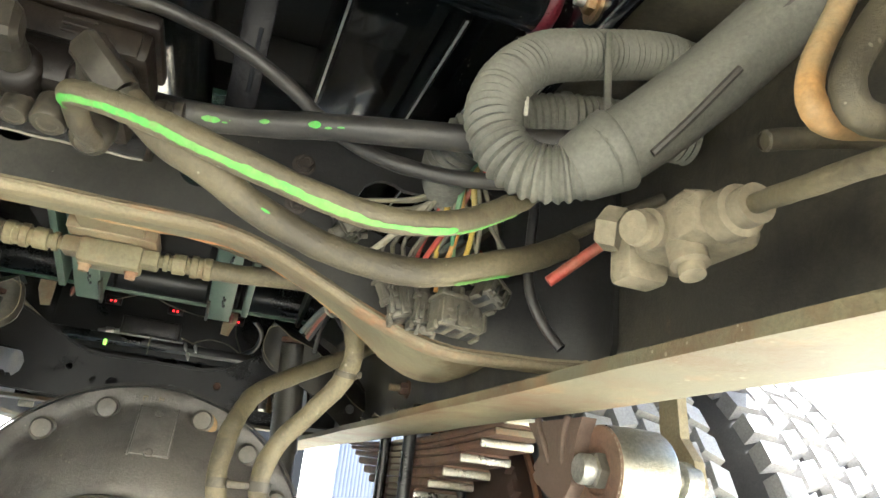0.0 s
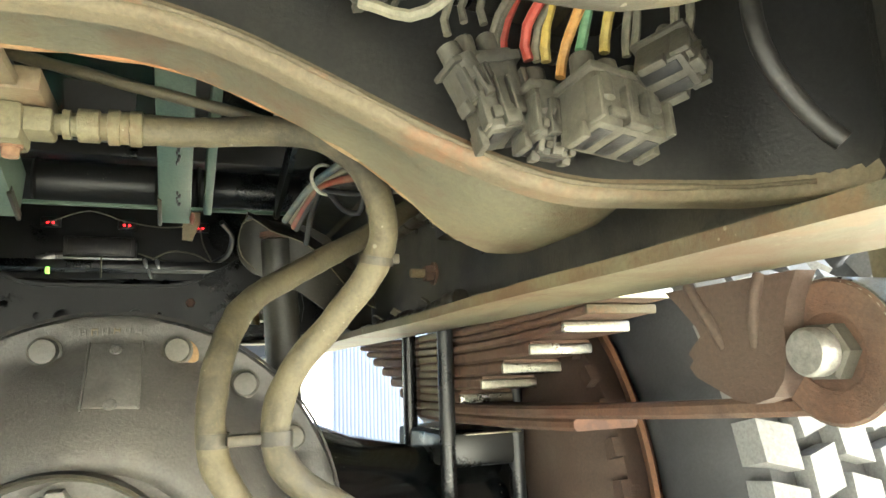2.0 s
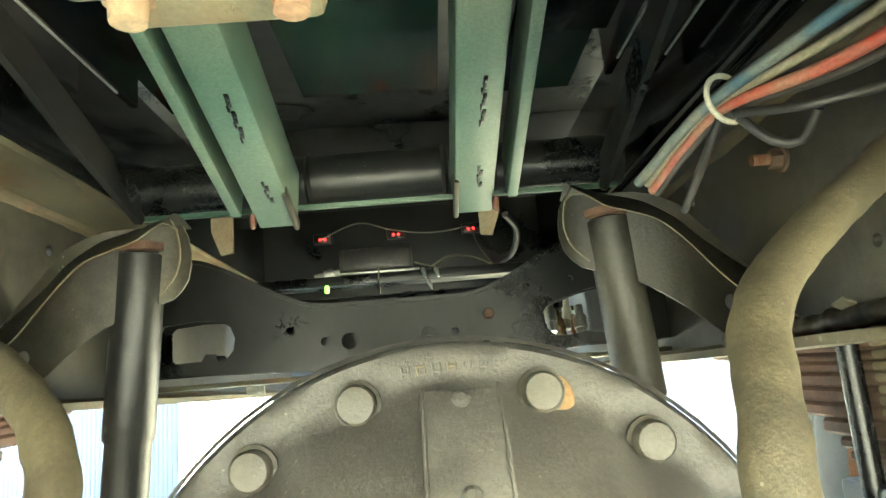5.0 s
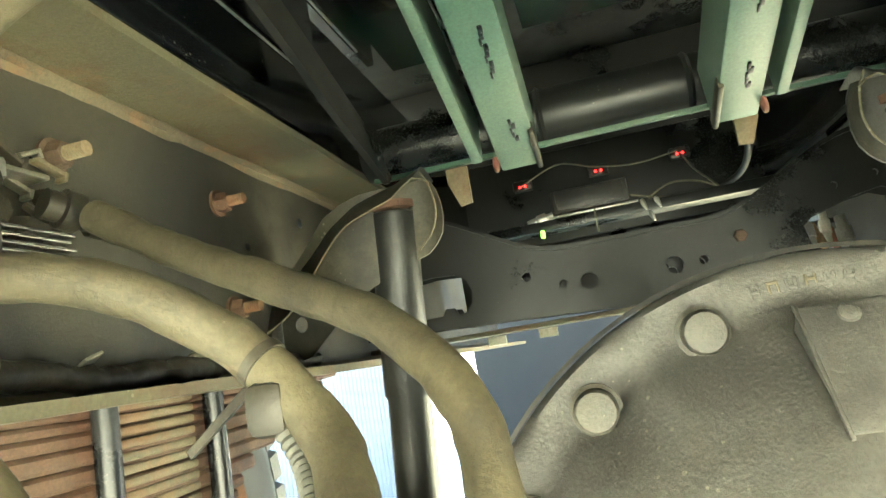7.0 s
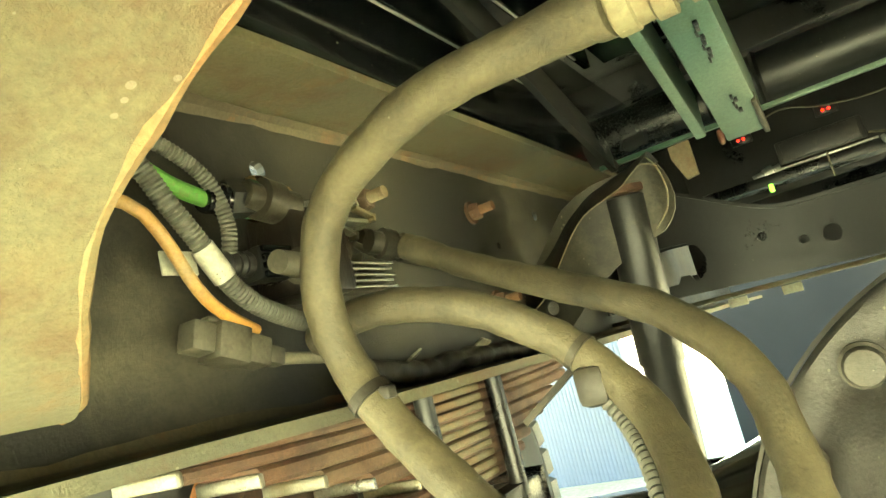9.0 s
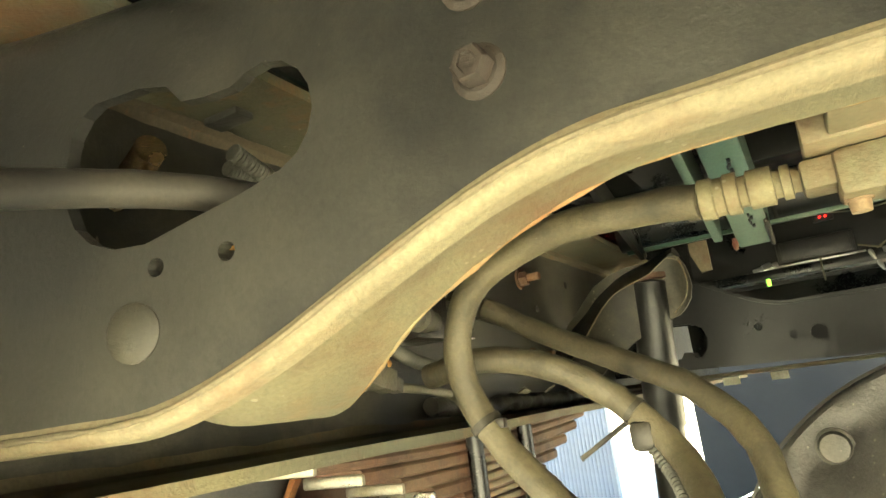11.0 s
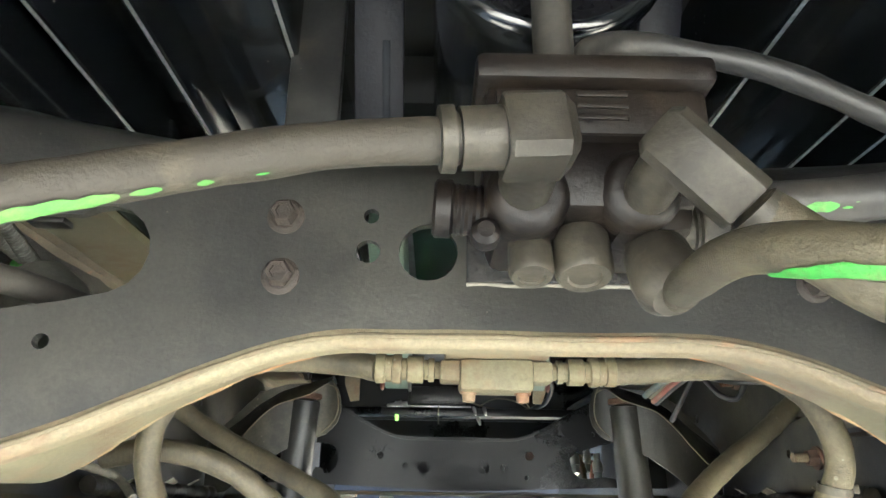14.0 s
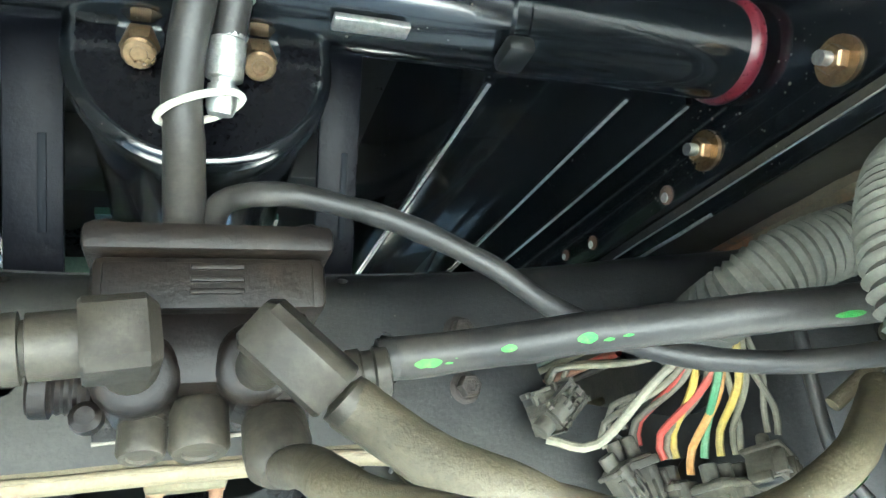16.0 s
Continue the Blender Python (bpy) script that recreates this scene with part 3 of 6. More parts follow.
# the big cut-outs: an open key shape towards the rail on one side, a rounded one on the other
hl.append([(-0.352, 0.752), (-0.345, 0.760), (-0.300, 0.764), (-0.262, 0.762), (-0.247, 0.752), (-0.240, 0.735), (-0.243, 0.716), (-0.254, 0.704), (-0.266, 0.703), (-0.270, 0.713), (-0.284, 0.714), (-0.290, 0.704), (-0.345, 0.703), (-0.353, 0.712)])
hl.append([(0.222, 0.738), (0.236, 0.750), (0.262, 0.757), (0.290, 0.766), (0.325, 0.772), (0.345, 0.764), (0.350, 0.735), (0.346, 0.706), (0.325, 0.698), (0.290, 0.704), (0.262, 0.700), (0.240, 0.701), (0.226, 0.714)])
hl += [circle(0.270, 0.785, 0.005, 10), circle(0.322, 0.792, 0.0045, 10)]
bm = B()
plate(bm, out, hl, 0.006, lambda u, v, w: Vector((u, 2.05 + w, v)))
part("web", bm, SATIN, rear)
bm = B()
plate(bm, [(u, min(v, 0.845)) for u, v in out], [circle(0.089, 0.718, 0.0075, 14), circle(0.139, 0.702, 0.006, 12), circle(0.049, 0.712, 0.008, 12), [(u, v) for u, v in hl[-3]], [(u, v) for u, v in hl[-4] if u < 0]], 0.005, lambda u, v, w: Vector((u, 2.10 + w, v)))
part("back_web", bm, SATIN, rear)
bm = B()
extrude(bm, [(2.045, 0), (2.12, 0), (2.12, 0.006), (2.045, 0.006)], lambda k, u, v: Vector((-0.41 + 0.82 * k / 40, u, rear_top(-0.41 + 0.82 * k / 40) + v)), 40)
part("upper_flange", bm, SATIN, rear)
bm = B()
box(bm, (-0.41, 2.045, 0.664), (0.41, 2.12, 0.671), 0.001)
part("lower_flange", bm, FLANGE, rear)
# white patches painted in for the daylight glimpsed through small openings
for x in (-0.222, -0.144):
    tab = B()
    box(tab, (x - 0.014, 2.090, 0.649), (x + 0.014, 2.094, 0.6625), 0.001)
    part("sky_glimpse", tab, WHITE, rear, "small white patch for daylight showing under the flange")
part("bolt", hexagon(B(), (0.141, 2.05, 0.741), (0, -1, 0), 0.009, 0.008), RUST, rear)

# air fittings seen through the cut-out behind the rear crossmember
ac = thing("air_fittings", "cluster of bright air fittings behind the rear crossmember", "fitting", (0.275, 2.18, 0.70))
for k, (x, z, r, m) in enumerate(((0.252, 0.738, 0.010, STEEL), (0.270, 0.722, 0.007, BRASS), (0.284, 0.742, 0.008, WHITE), (0.300, 0.724, 0.011, STEEL), (0.262, 0.716, 0.005, WHITE), (0.292, 0.712, 0.005, RED))):
    part("fitting", lathe(B(), (x, 2.15 + 0.012 * (k % 3), z), (0.15 * math.sin(k * 2.0), -0.3, -1), [(-0.03, r * 0.7), (-0.012, r * 0.7), (-0.011, r), (0.010, r), (0.011, r * 0.8), (0.028, r * 0.75)], 14), m, ac)
bm = B()
box(bm, (0.235, 2.185, 0.748), (0.315, 2.195, 0.756), 0.001)
part("bracket", bm, SATIN, ac)

# ---------------------------------------------------------------- axle
AX, AY, AZ = 0.06, 1.50, 0.431
axle = thing("drive_axle", "dusty cast iron drive axle with round bolted cover", "axle", (AX, 1.6, -0.03))
COVER = [(-0.19, 0.10), (-0.17, 0.19), (-0.06, 0.235), (-0.03, 0.240), (0.0, 0.240), (0.006, 0.236), (0.009, 0.229), (0.012, 0.214), (0.020, 0.204), (0.034, 0.194), (0.058, 0.174), (0.082, 0.154), (0.104, 0.132), (0.116, 0.116), (0.120, 0.106), (0.118, 0.098), (0.112, 0.092), (0.114, 0.084), (0.122, 0.0)]
BOLT_TURNS = (-16.5, 17.5, 39, -38, 60, -60, 82, -82, 105, -105, 128, -128, 152, -152, 178)


def cover_profile():
    """The cover's section, cut finely enough for the bolt pockets."""
    out = []
    for (a, ra), (b, rb) in zip(COVER, COVER[1:]):
        n = max(1, int(math.hypot(b - a, rb - ra) / 0.005)) if 0.0 <= a < 0.1 else 1
        out += [(a + (b - a) * k / n, ra + (rb - ra) * k / n) for k in range(n)]
    return out + [COVER[-1]]


bm = lathe(B(), (AX, AY, AZ), (0, -1, 0), cover_profile(), 180, False)
for x in bm.verts:
    r = math.hypot(x.co.x - AX, x.co.z - AZ)
    a = math.degrees(math.atan2(x.co.x - AX, x.co.z - AZ))
    if x.co.y < AY and r > 0.09:
        for turn in BOLT_TURNS:
            d = math.hypot(math.radians(a - turn) * r, (r - 0.206) * 0.9)
            if d < 0.040:
                q = 1 - d / 0.040
                x.co.y = min(AY - 0.006, x.co.y + 0.015 * q * q * (3 - 2 * q)) if x.co.y < AY - 0.006 else x.co.y
        # broad flat ribs between the pockets, and casting unevenness
        x.co.y -= 0.004 * max(0.0, math.cos(math.radians(a * 6 + 30))) * max(0.0, 1 - abs(r - 0.165) / 0.04)
        x.co.y += 0.0012 * noise.noise(x.co * 40)
body = part("carrier_housing", bm, CAST, axle)
bm = lathe(B(), (AX, AY + 0.006, AZ), (0, -1, 0), [(0, 0.243), (0.004, 0.244), (0.005, 0.241)], 72, False)
part("gasket", bm, HOSE_DARK, axle, "dark gasket line round the cover")
for k, a in enumerate(BOLT_TURNS):
    x, z = AX + 0.211 * math.sin(radians(a)), AZ + 0.211 * math.cos(radians(a))
    if k == 1:
        part("bolt_washer", lathe(B(), (x + 0.0035, AY - 0.008, z - 0.006), (0, -1, 0), [(0, 0.0185), (0.003, 0.0185), (0.004, 0.0165), (0.004, 0.010)], 24), EDGE_RUST, body, "orange rusted washer")
    part("cover_bolt", lathe(B(), (x, AY - 0.008, z), (0, -1, 0), [(0, 0.0162), (0.004, 0.0162), (0.005, 0.0136), (0.0145, 0.0136), (0.0168, 0.0118), (0.0178, 0.007), (0.0180, 0)], 16, False), BOLT_GREY, body)
# the raised pad on the cover's slope, with its frame and two lugs
slope = Matrix.Translation((AX + 0.008, 1.4340, 0.606)) @ Matrix.Rotation(radians(-37.5), 4, "X")
bm = B()
box(bm, (-0.0235, -0.004, -0.037), (0.0235, 0.020, 0.039), 0.002, slope)
pad = part("data_pad", bm, CAST, body, "raised rectangular cast pad")
for x in (-0.024, 0.024):
    part("pad_edge", box(B(), (x - 0.0012, -0.0055, -0.040), (x + 0.0012, -0.003, 0.040), 0.0008, slope), CAST, pad)
for z in (-0.034, 0.030):
    part("pad_lug", lathe(B(), slope @ Vector((0, -0.003, z)), slope.to_3x3() @ Vector((0, -1, 0)), [(0, 0.006), (0.003, 0.0055), (0.004, 0.003)], 12), CAST, pad)
for k, lean in enumerate((0.0, 0.35, -0.2, 0.15, -0.3, 0.1)):
    a = radians(-6.8 + 2.7 * k)
    m = Matrix.Translation((AX + 0.222 * math.sin(a), AY - 0.0088, AZ + 0.222 * math.cos(a))) @ Matrix.Rotation(a, 4, "Y")
    bm = B()
    box(bm, (-0.0034, -0.0020, -0.0040), (-0.0018, 0.003, 0.0040), 0.0006, m)
    box(bm, (0.0014 + lean * 0.002, -0.0020, -0.0040), (0.0030, 0.003, 0.0040), 0.0006, m)
    box(bm, (-0.0032, -0.0020, lean * 0.008 - 0.001), (0.0028, 0.003, lean * 0.008 + 0.0010), 0.0005, m)
    part("cast_mark", bm, STREAK if k in (1, 3) else CAST, body, "worn raised cast mark")
rim = lathe(B(), (0.033, 1.385, 0.421), (0, -1, 0), [(0, 0.100), (0.004, 0.1085), (0.030, 0.1085), (0.032, 0.106), (0.030, 0.104), (0.006, 0.100)], 56, False)
part("pinion_rim", rim, RAIL, axle, "thin round rim of the pinion nose")
for k in range(6):
    a = radians(30 + 60 * k)
    part("pinion_bolt", hexagon(B(), (0.033 + 0.082 * math.cos(a), 1.384, 0.421 + 0.082 * math.sin(a)), (0, -1, 0), 0.013, 0.012), CAST, axle)
for s in SIDES:
    x0 = AX + s * 0.12
    bm = lathe(B(), (x0, 1.60, AZ), (s, 0, 0), [(0, 0.195), (0.03, 0.172), (0.06, 0.145), (0.10, 0.115), (0.15, 0.094), (0.21, 0.082), (0.30 - s * AX, 0.074), (0.50 - s * AX, 0.072)], 40)
    part("axle_tube", bm, BLACK, axle, "glossy black axle arm")
    bm = B()
    box(bm, (s * 0.43, 1.50, 0.485), (s * 0.53, 1.70, 0.525), 0.006)
    part("spring_seat", bm, SATIN, axle)
    bm = lathe(B(), (s * 0.55, 1.60, AZ), (s, 0, 0), [(0, 0.16), (0.004, 0.215), (0.012, 0.232), (0.016, 0.262), (0.020, 0.268), (0.12, 0.268)], 64)
    drum = part("brake_drum", bm, BROWN_DRUM, axle, "dark rusty brake drum")
    for k in range(40):
        m = Matrix.Translation((s * 0.560, 1.60, AZ)) @ Matrix.Rotation(2 * math.pi * k / 40, 4, "X")
        part("drum_lug", box(B(), (-0.006, -0.010, 0.262), (0.006, 0.010, 0.278), 0.0, m), BROWN_DRUM, drum)
    bm = lathe(B(), (s * 0.31, 1.44, 0.40), (s, 0, 0), [(0, 0.02), (0.01, 0.05), (0.09, 0.052), (0.10, 0.056), (0.11, 0.052), (0.17, 0.05), (0.18, 0.02)], 28)
    part("brake_chamber", bm, BLACK, axle, "glossy black brake chamber")


# ---------------------------------------------------------------- leaf springs
def leaf(s, x0, x1, ya, yb, zc, th, droop, yc=1.60, n=24):
    bm = B()
    span = 0.46

    def place(k, u, v):
        y = ya + (yb - ya) * k / n
        return Vector((s * u, y, zc + v + droop * ((y - yc) / span) ** 2))
    b = 0.003
    sec = [(x0 + b, 0), (x1 - b, 0), (x1, b), (x1, th - b), (x1 - b, th), (x0 + b, th), (x0, th - b), (x0, b)]
    extrude(bm, sec, place, n)
    return bm


def leaf_spring(s):
    sp = thing("leaf_spring", "rusty brown multi-leaf spring pack clamped by U-bolts", "leaf spring", (s * 0.48, 1.6, 0.525), "leaf springs")
    # front tip, rear tip, underside at the axle, thickness
    pack = ((1.176, 2.02, 0.6415, 0.0098), (1.200, 1.985, 0.6325, 0.0088), (1.240, 1.935, 0.6215, 0.0108), (1.305, 1.89, 0.6070, 0.0142), (1.368, 1.835, 0.5920, 0.0147), (1.425, 1.785, 0.5770, 0.0147), (1.490, 1.735, 0.5610, 0.0157))
    for k, (ya, yb, z, th) in enumerate(pack):
        pl = part("leaf", leaf(s, 0.445, 0.515, ya, yb, z, th - 0.0005, 0.016), RUST, sp)
        bm = B()
        zt = z + 0.016 * ((ya - 1.6) / 0.46) ** 2
        box(bm, (s * 0.480 - 0.0356, ya - 0.0030, zt - 0.0004), (s * 0.480 + 0.0356, ya + 0.003, zt + min(th, 0.0112) - 0.0006), 0.0022)
        part("leaf_tip", bm, STREAK if k == 1 else SILVER, pl, "dusty brown leaf end" if k == 1 else "bright bare leaf end")
    part("main_leaf", leaf(s, 0.445, 0.515, 0.975, 1.71, 0.5485, 0.0115, 0.0122), RUST, sp, "long main leaf running to the hanger eye")
    part("second_leaf", leaf(s, 0.447, 0.513, 1.235, 1.70, 0.5370, 0.0110, 0.0135), RUST, sp)
    # the clamped middle: thin pale dusty edges stacked between the bolts
    for k in range(11):
        z0 = 0.5415 + 0.0102 * k
        bm = B()
        box(bm, (s * 0.480 - 0.0372 - 0.0006 * (k % 3), 1.527, z0), (s * 0.480 + 0.0372, 1.634, z0 + 0.0078), 0.0026)
        part("clamped_edge", bm, LIP, sp, "pale dusty clamped leaf edge")
    bm = B()
    box(bm, (s * 0.48 - 0.036, 1.47, 0.5255), (s * 0.48 + 0.036, 1.69, 0.5275), 0.0008)
    part("spacer", bm, SILVER, sp, "bright flat spacer")
    for y in (1.507, 1.652):
        for x in (0.434, 0.526):
            part("u_bolt", cyl(B(), (s * x, y, 0.43), (s * x, y, 0.672), 0.0100, 16), WORN_BLACK, sp, "black U-bolt leg")
    eye = part("hanger_eye", lathe(B(), (s * 0.438, 0.966, 0.604), (s, 0, 0), [(0, 0.022), (0.0, 0.0365), (0.003, 0.0385), (0.052, 0.0385), (0.055, 0.0365), (0.055, 0.012)], 40, False), SILVER, sp, "silver painted spring eye bushing")
    part("end_ring", lathe(B(), (s * 0.4375, 0.966, 0.604), (s, 0, 0), [(0.001, 0.020), (0, 0.0225), (0, 0.0360), (0.0018, 0.0378)], 36, False), RUST, eye, "brown rusted end ring")
    part("bushing", lathe(B(), (s * 0.441, 0.966, 0.604), (s, 0, 0), [(0, 0.012), (-0.001, 0.030), (0.004, 0.0375)], 32), RUST, eye)
    part("pin_nut", hexagon(B(), (s * 0.441, 0.966, 0.604), (-s, 0, 0), 0.0160, 0.010), BOLT_GREY, eye, "greasy hexagon pin nut")
    part("outer_nut", lathe(B(), (s * 0.490, 0.966, 0.604), (s, 0, 0), [(0, 0.010), (0.028, 0.010), (0.028, 0.017), (0.043, 0.017), (0.046, 0.014)], 12), STEEL, eye, "bright hexagon nut")
    part("pin_end", lathe(B(), (s * 0.431, 0.966, 0.604), (-s, 0, 0), [(0, 0.0125), (0.009, 0.0125), (0.011, 0.0110), (0.0112, 0.006), (0.0105, 0)], 24, False), STEEL, eye, "bright round pin end")
    return sp


for s in SIDES:
    leaf_spring(s)
    br = thing("spring_hanger", "dusty brown cast spring hanger bracket under the rail", "bracket", (s * 0.41, 0.98, Z0), "spring hangers")
    bm = B()
    # the casting: a web under the rail that narrows to a ragged lobe beside the eye
    o = [(0.968, 0.6465), (1.072, 0.6465), (1.060, 0.636), (1.046, 0.622), (1.043, 0.616), (1.050, 0.611), (1.055, 0.606), (1.051, 0.602), (1.055, 0.598), (1.050, 0.592), (1.036, 0.586), (1.020, 0.579), (1.006, 0.577), (0.992, 0.581), (0.984, 0.590), (0.980, 0.604), (0.980, 0.618), (0.976, 0.632)]
    plate(bm, o, [], 0.014, lambda u, v, w: Vector((s * (0.424 + w), u, v)))
    part("cheek", bm, BROWN_DRUM, br)
    bm = B()
    o = [(0.980, 0.692), (1.006, 0.692), (1.004, 0.650), (0.996, 0.628), (0.984, 0.600), (0.962, 0.590), (0.950, 0.600), (0.956, 0.622), (0.974, 0.642)]
    plate(bm, o, [], 0.010, lambda u, v, w: Vector((s * (0.528 + w), u, v)))
    part("outer_cheek", bm, LIP, br, "yellowish dusty outer cheek")
    for ya, yb in ((0.992, 1.002), (1.050, 1.026)):
        bm = tube(B(), [(s * 0.4245, ya, 0.6480), (s * 0.4225, ya + (yb - ya) * 0.35, 0.6370), (s * 0.4235, ya + (yb - ya) * 0.75, 0.6230), (s * 0.4265, yb, 0.6080)], 0.0036, 12, lump=0.0008)
        part("rib", bm, BROWN_DRUM, br)


# ---------------------------------------------------------------- wheels
def tyre(s, x0, name_label):
    """A truck tyre on its rim: carcass, tread blocks in staggered rows, rim."""
    w = thing("truck_tyre", name_label, "tyre", (s * (x0 + 0.115), 1.60, -0.03), "dual rear tyres")
    bm = lathe(B(), (s * x0, 1.60, AZ), (s, 0, 0), [(0.035, 0.292), (0.012, 0.312), (0.0, 0.35), (0.004, 0.395), (0.016, 0.425), (0.030, 0.437), (0.200, 0.437), (0.214, 0.425), (0.226, 0.395), (0.230, 0.35), (0.218, 0.312), (0.195, 0.292)], 80, False)
    part("carcass", bm, RUBBER, w)
    bm = B()
    n = 56
    for row in range(5):
        xa = x0 + 0.014 + row * 0.0415
        for k in range(n):
            a = 2 * math.pi * (k + (0.5 if row % 2 else 0.0)) / n
            half = math.pi / n * 0.76
            skew = 0.010 * (1 if row % 2 else -1)
            vs = []
            for rr, f in ((0.430, 1.0), (0.4575, 0.93)):
                for da, dx in ((-1, 0.0), (1, 0.0), (1, 0.034), (-1, 0.034)):
                    ang = a + da * half * f + skew * (1 if dx else -1)
                    xx = xa + 0.017 + (dx - 0.017) * f
                    if row == 0 and dx == 0:
                        rr2 = rr - 0.006
                    elif row == 4 and dx:
                        rr2 = rr - 0.006
                    else:
                        rr2 = rr
                    vs.append(bm.verts.new((s * xx, 1.60 + rr2 * math.sin(ang), AZ + rr2 * math.cos(ang))))
            for f in ((0, 1, 2, 3), (4, 7, 6, 5), (0, 4, 5, 1), (1, 5, 6, 2), (2, 6, 7, 3), (3, 7, 4, 0)):
                bm.faces.new([vs[i] for i in f])
    part("tread", bm, TREAD, w, "pale dusty chunky tread blocks")
    part("rim", lathe(B(), (s * (x0 + 0.02), 1.60, AZ), (s, 0, 0), [(0.03, 0.285), (0.0, 0.290), (-0.018, 0.306), (-0.022, 0.318), (-0.019, 0.322), (-0.014, 0.318), (-0.008, 0.305), (0.02, 0.29), (0.17, 0.285), (0.19, 0.305)], 80, False), RIM_RUST, w, "orange rusted steel rim edge")
    return w


for s in SIDES:
    tyre(s, 0.565, "dusty black truck tyre with pale chunky tread, inner of a pair")
    tyre(s, 0.845, "dusty black truck tyre with pale chunky tread, outer of a pair")

# ---------------------------------------------------------------- shock absorbers
for s in SIDES:
    sh = thing("shock_absorber", "black tube shock absorber hung from a pressed bracket", "shock absorber", (s * 0.265, 1.77, 0.5), "shock absorbers")
    part("body_tube", lathe(B(), (s * 0.262, 1.77, 0.812), (s * 0.06, 0, -1), [(0, 0.020), (0.004, 0.0265), (0.20, 0.0265), (0.204, 0.0235), (0.32, 0.0235)], 28), FRAME, sh)
    part("collar", lathe(B(), (s * 0.262, 1.77, 0.822), (0, 0, -1), [(0, 0.02), (0.002, 0.028), (0.010, 0.028), (0.012, 0.02)], 28), RUST, sh, "rusty top collar")
    part("lower_eye", lathe(B(), (s * 0.24, 1.77, 0.475), (s, 0, 0), [(0, 0.022), (0.05, 0.022)], 20), SATIN, sh)
    bk = thing("shock_bracket", "pressed dark steel bracket carrying the shock absorber", "bracket", (s * 0.33, 1.77, 0.80), "shock brackets")
    # the pressed face with its rounded free lobe, and the hood folded over it towards the front
    face = [(0.412, 0.662), (0.412, 0.745), (0.390, 0.768), (0.368, 0.786), (0.335, 0.815), (0.310, 0.826), (0.287, 0.833), (0.247, 0.838), (0.222, 0.840), (0.214, 0.838), (0.206, 0.824), (0.202, 0.808), (0.201, 0.792), (0.206, 0.776), (0.215, 0.766), (0.226, 0.757), (0.250, 0.748), (0.290, 0.728), (0.330, 0.700), (0.375, 0.668)]
    bm = B()
    plate(bm, face, [circle(0.385, 0.705, 0.009, 12)], 0.004, lambda u, v, w: Vector((s * u, 1.742 + w + 0.030 * math.cos((u - 0.20) / 0.11 * math.pi / 2) ** 2 * (u > 0.20) * (u < 0.42) - 0.02 * (u < 0.235) * ((0.235 - u) / 0.035) ** 2, v)), [("u", 0.21 + 0.01 * k) for k in range(20)])
    part("pressed_face", bm, RAIL, bk, "dusty pressed face with a rounded lobe")
    top = [Vector((s * u, 1.80, v)) for u, v in ((0.412, 0.750), (0.390, 0.772), (0.368, 0.790), (0.335, 0.819), (0.310, 0.830), (0.287, 0.837), (0.247, 0.842), (0.216, 0.843))]
    low = [Vector((s * u, 1.722, v)) for u, v in ((0.405, 0.700), (0.378, 0.715), (0.352, 0.742), (0.328, 0.772), (0.300, 0.797), (0.276, 0.806), (0.246, 0.816), (0.213, 0.838))]
    top, low = spline(top, 0.008), spline(low, 0.008)
    bm = B()
    N2 = 40
    rows = []
    for i in range(N2 + 1):
        a, b = top[i * (len(top) - 1) // N2], low[i * (len(low) - 1) // N2]
        rows.append([bm.verts.new(a.lerp(b, q) + Vector((0, -0.010, 0.008)) * math.sin(math.pi * q)) for q in (0, 0.2, 0.4, 0.6, 0.8, 1.0)])
    for ra, rb in zip(rows, rows[1:]):
        for k in range(5):
            bm.faces.new((ra[k], rb[k], rb[k + 1], ra[k + 1])).smooth = True
    bmesh.ops.solidify(bm, geom=bm.faces[:], thickness=0.004)
    part("hood", bm, RAIL, bk)
    bm = tube(B(), [q + Vector((0, -0.001, -0.001)) for q in low[::3]] + [Vector((s * 0.204, 1.722, 0.822))], 0.0010, 8, 0.01)
    part("pale_edge", bm, FLANGE, bk, "pale sheet edge")
    bm = tube(B(), [Vector((s * u, 1.720 + (u - 0.2) * 0.4, v)) for u, v in face[9:16]], 0.0010, 8, 0.01)
    part("pale_edge", bm, FLANGE, bk, "pale sheet edge")

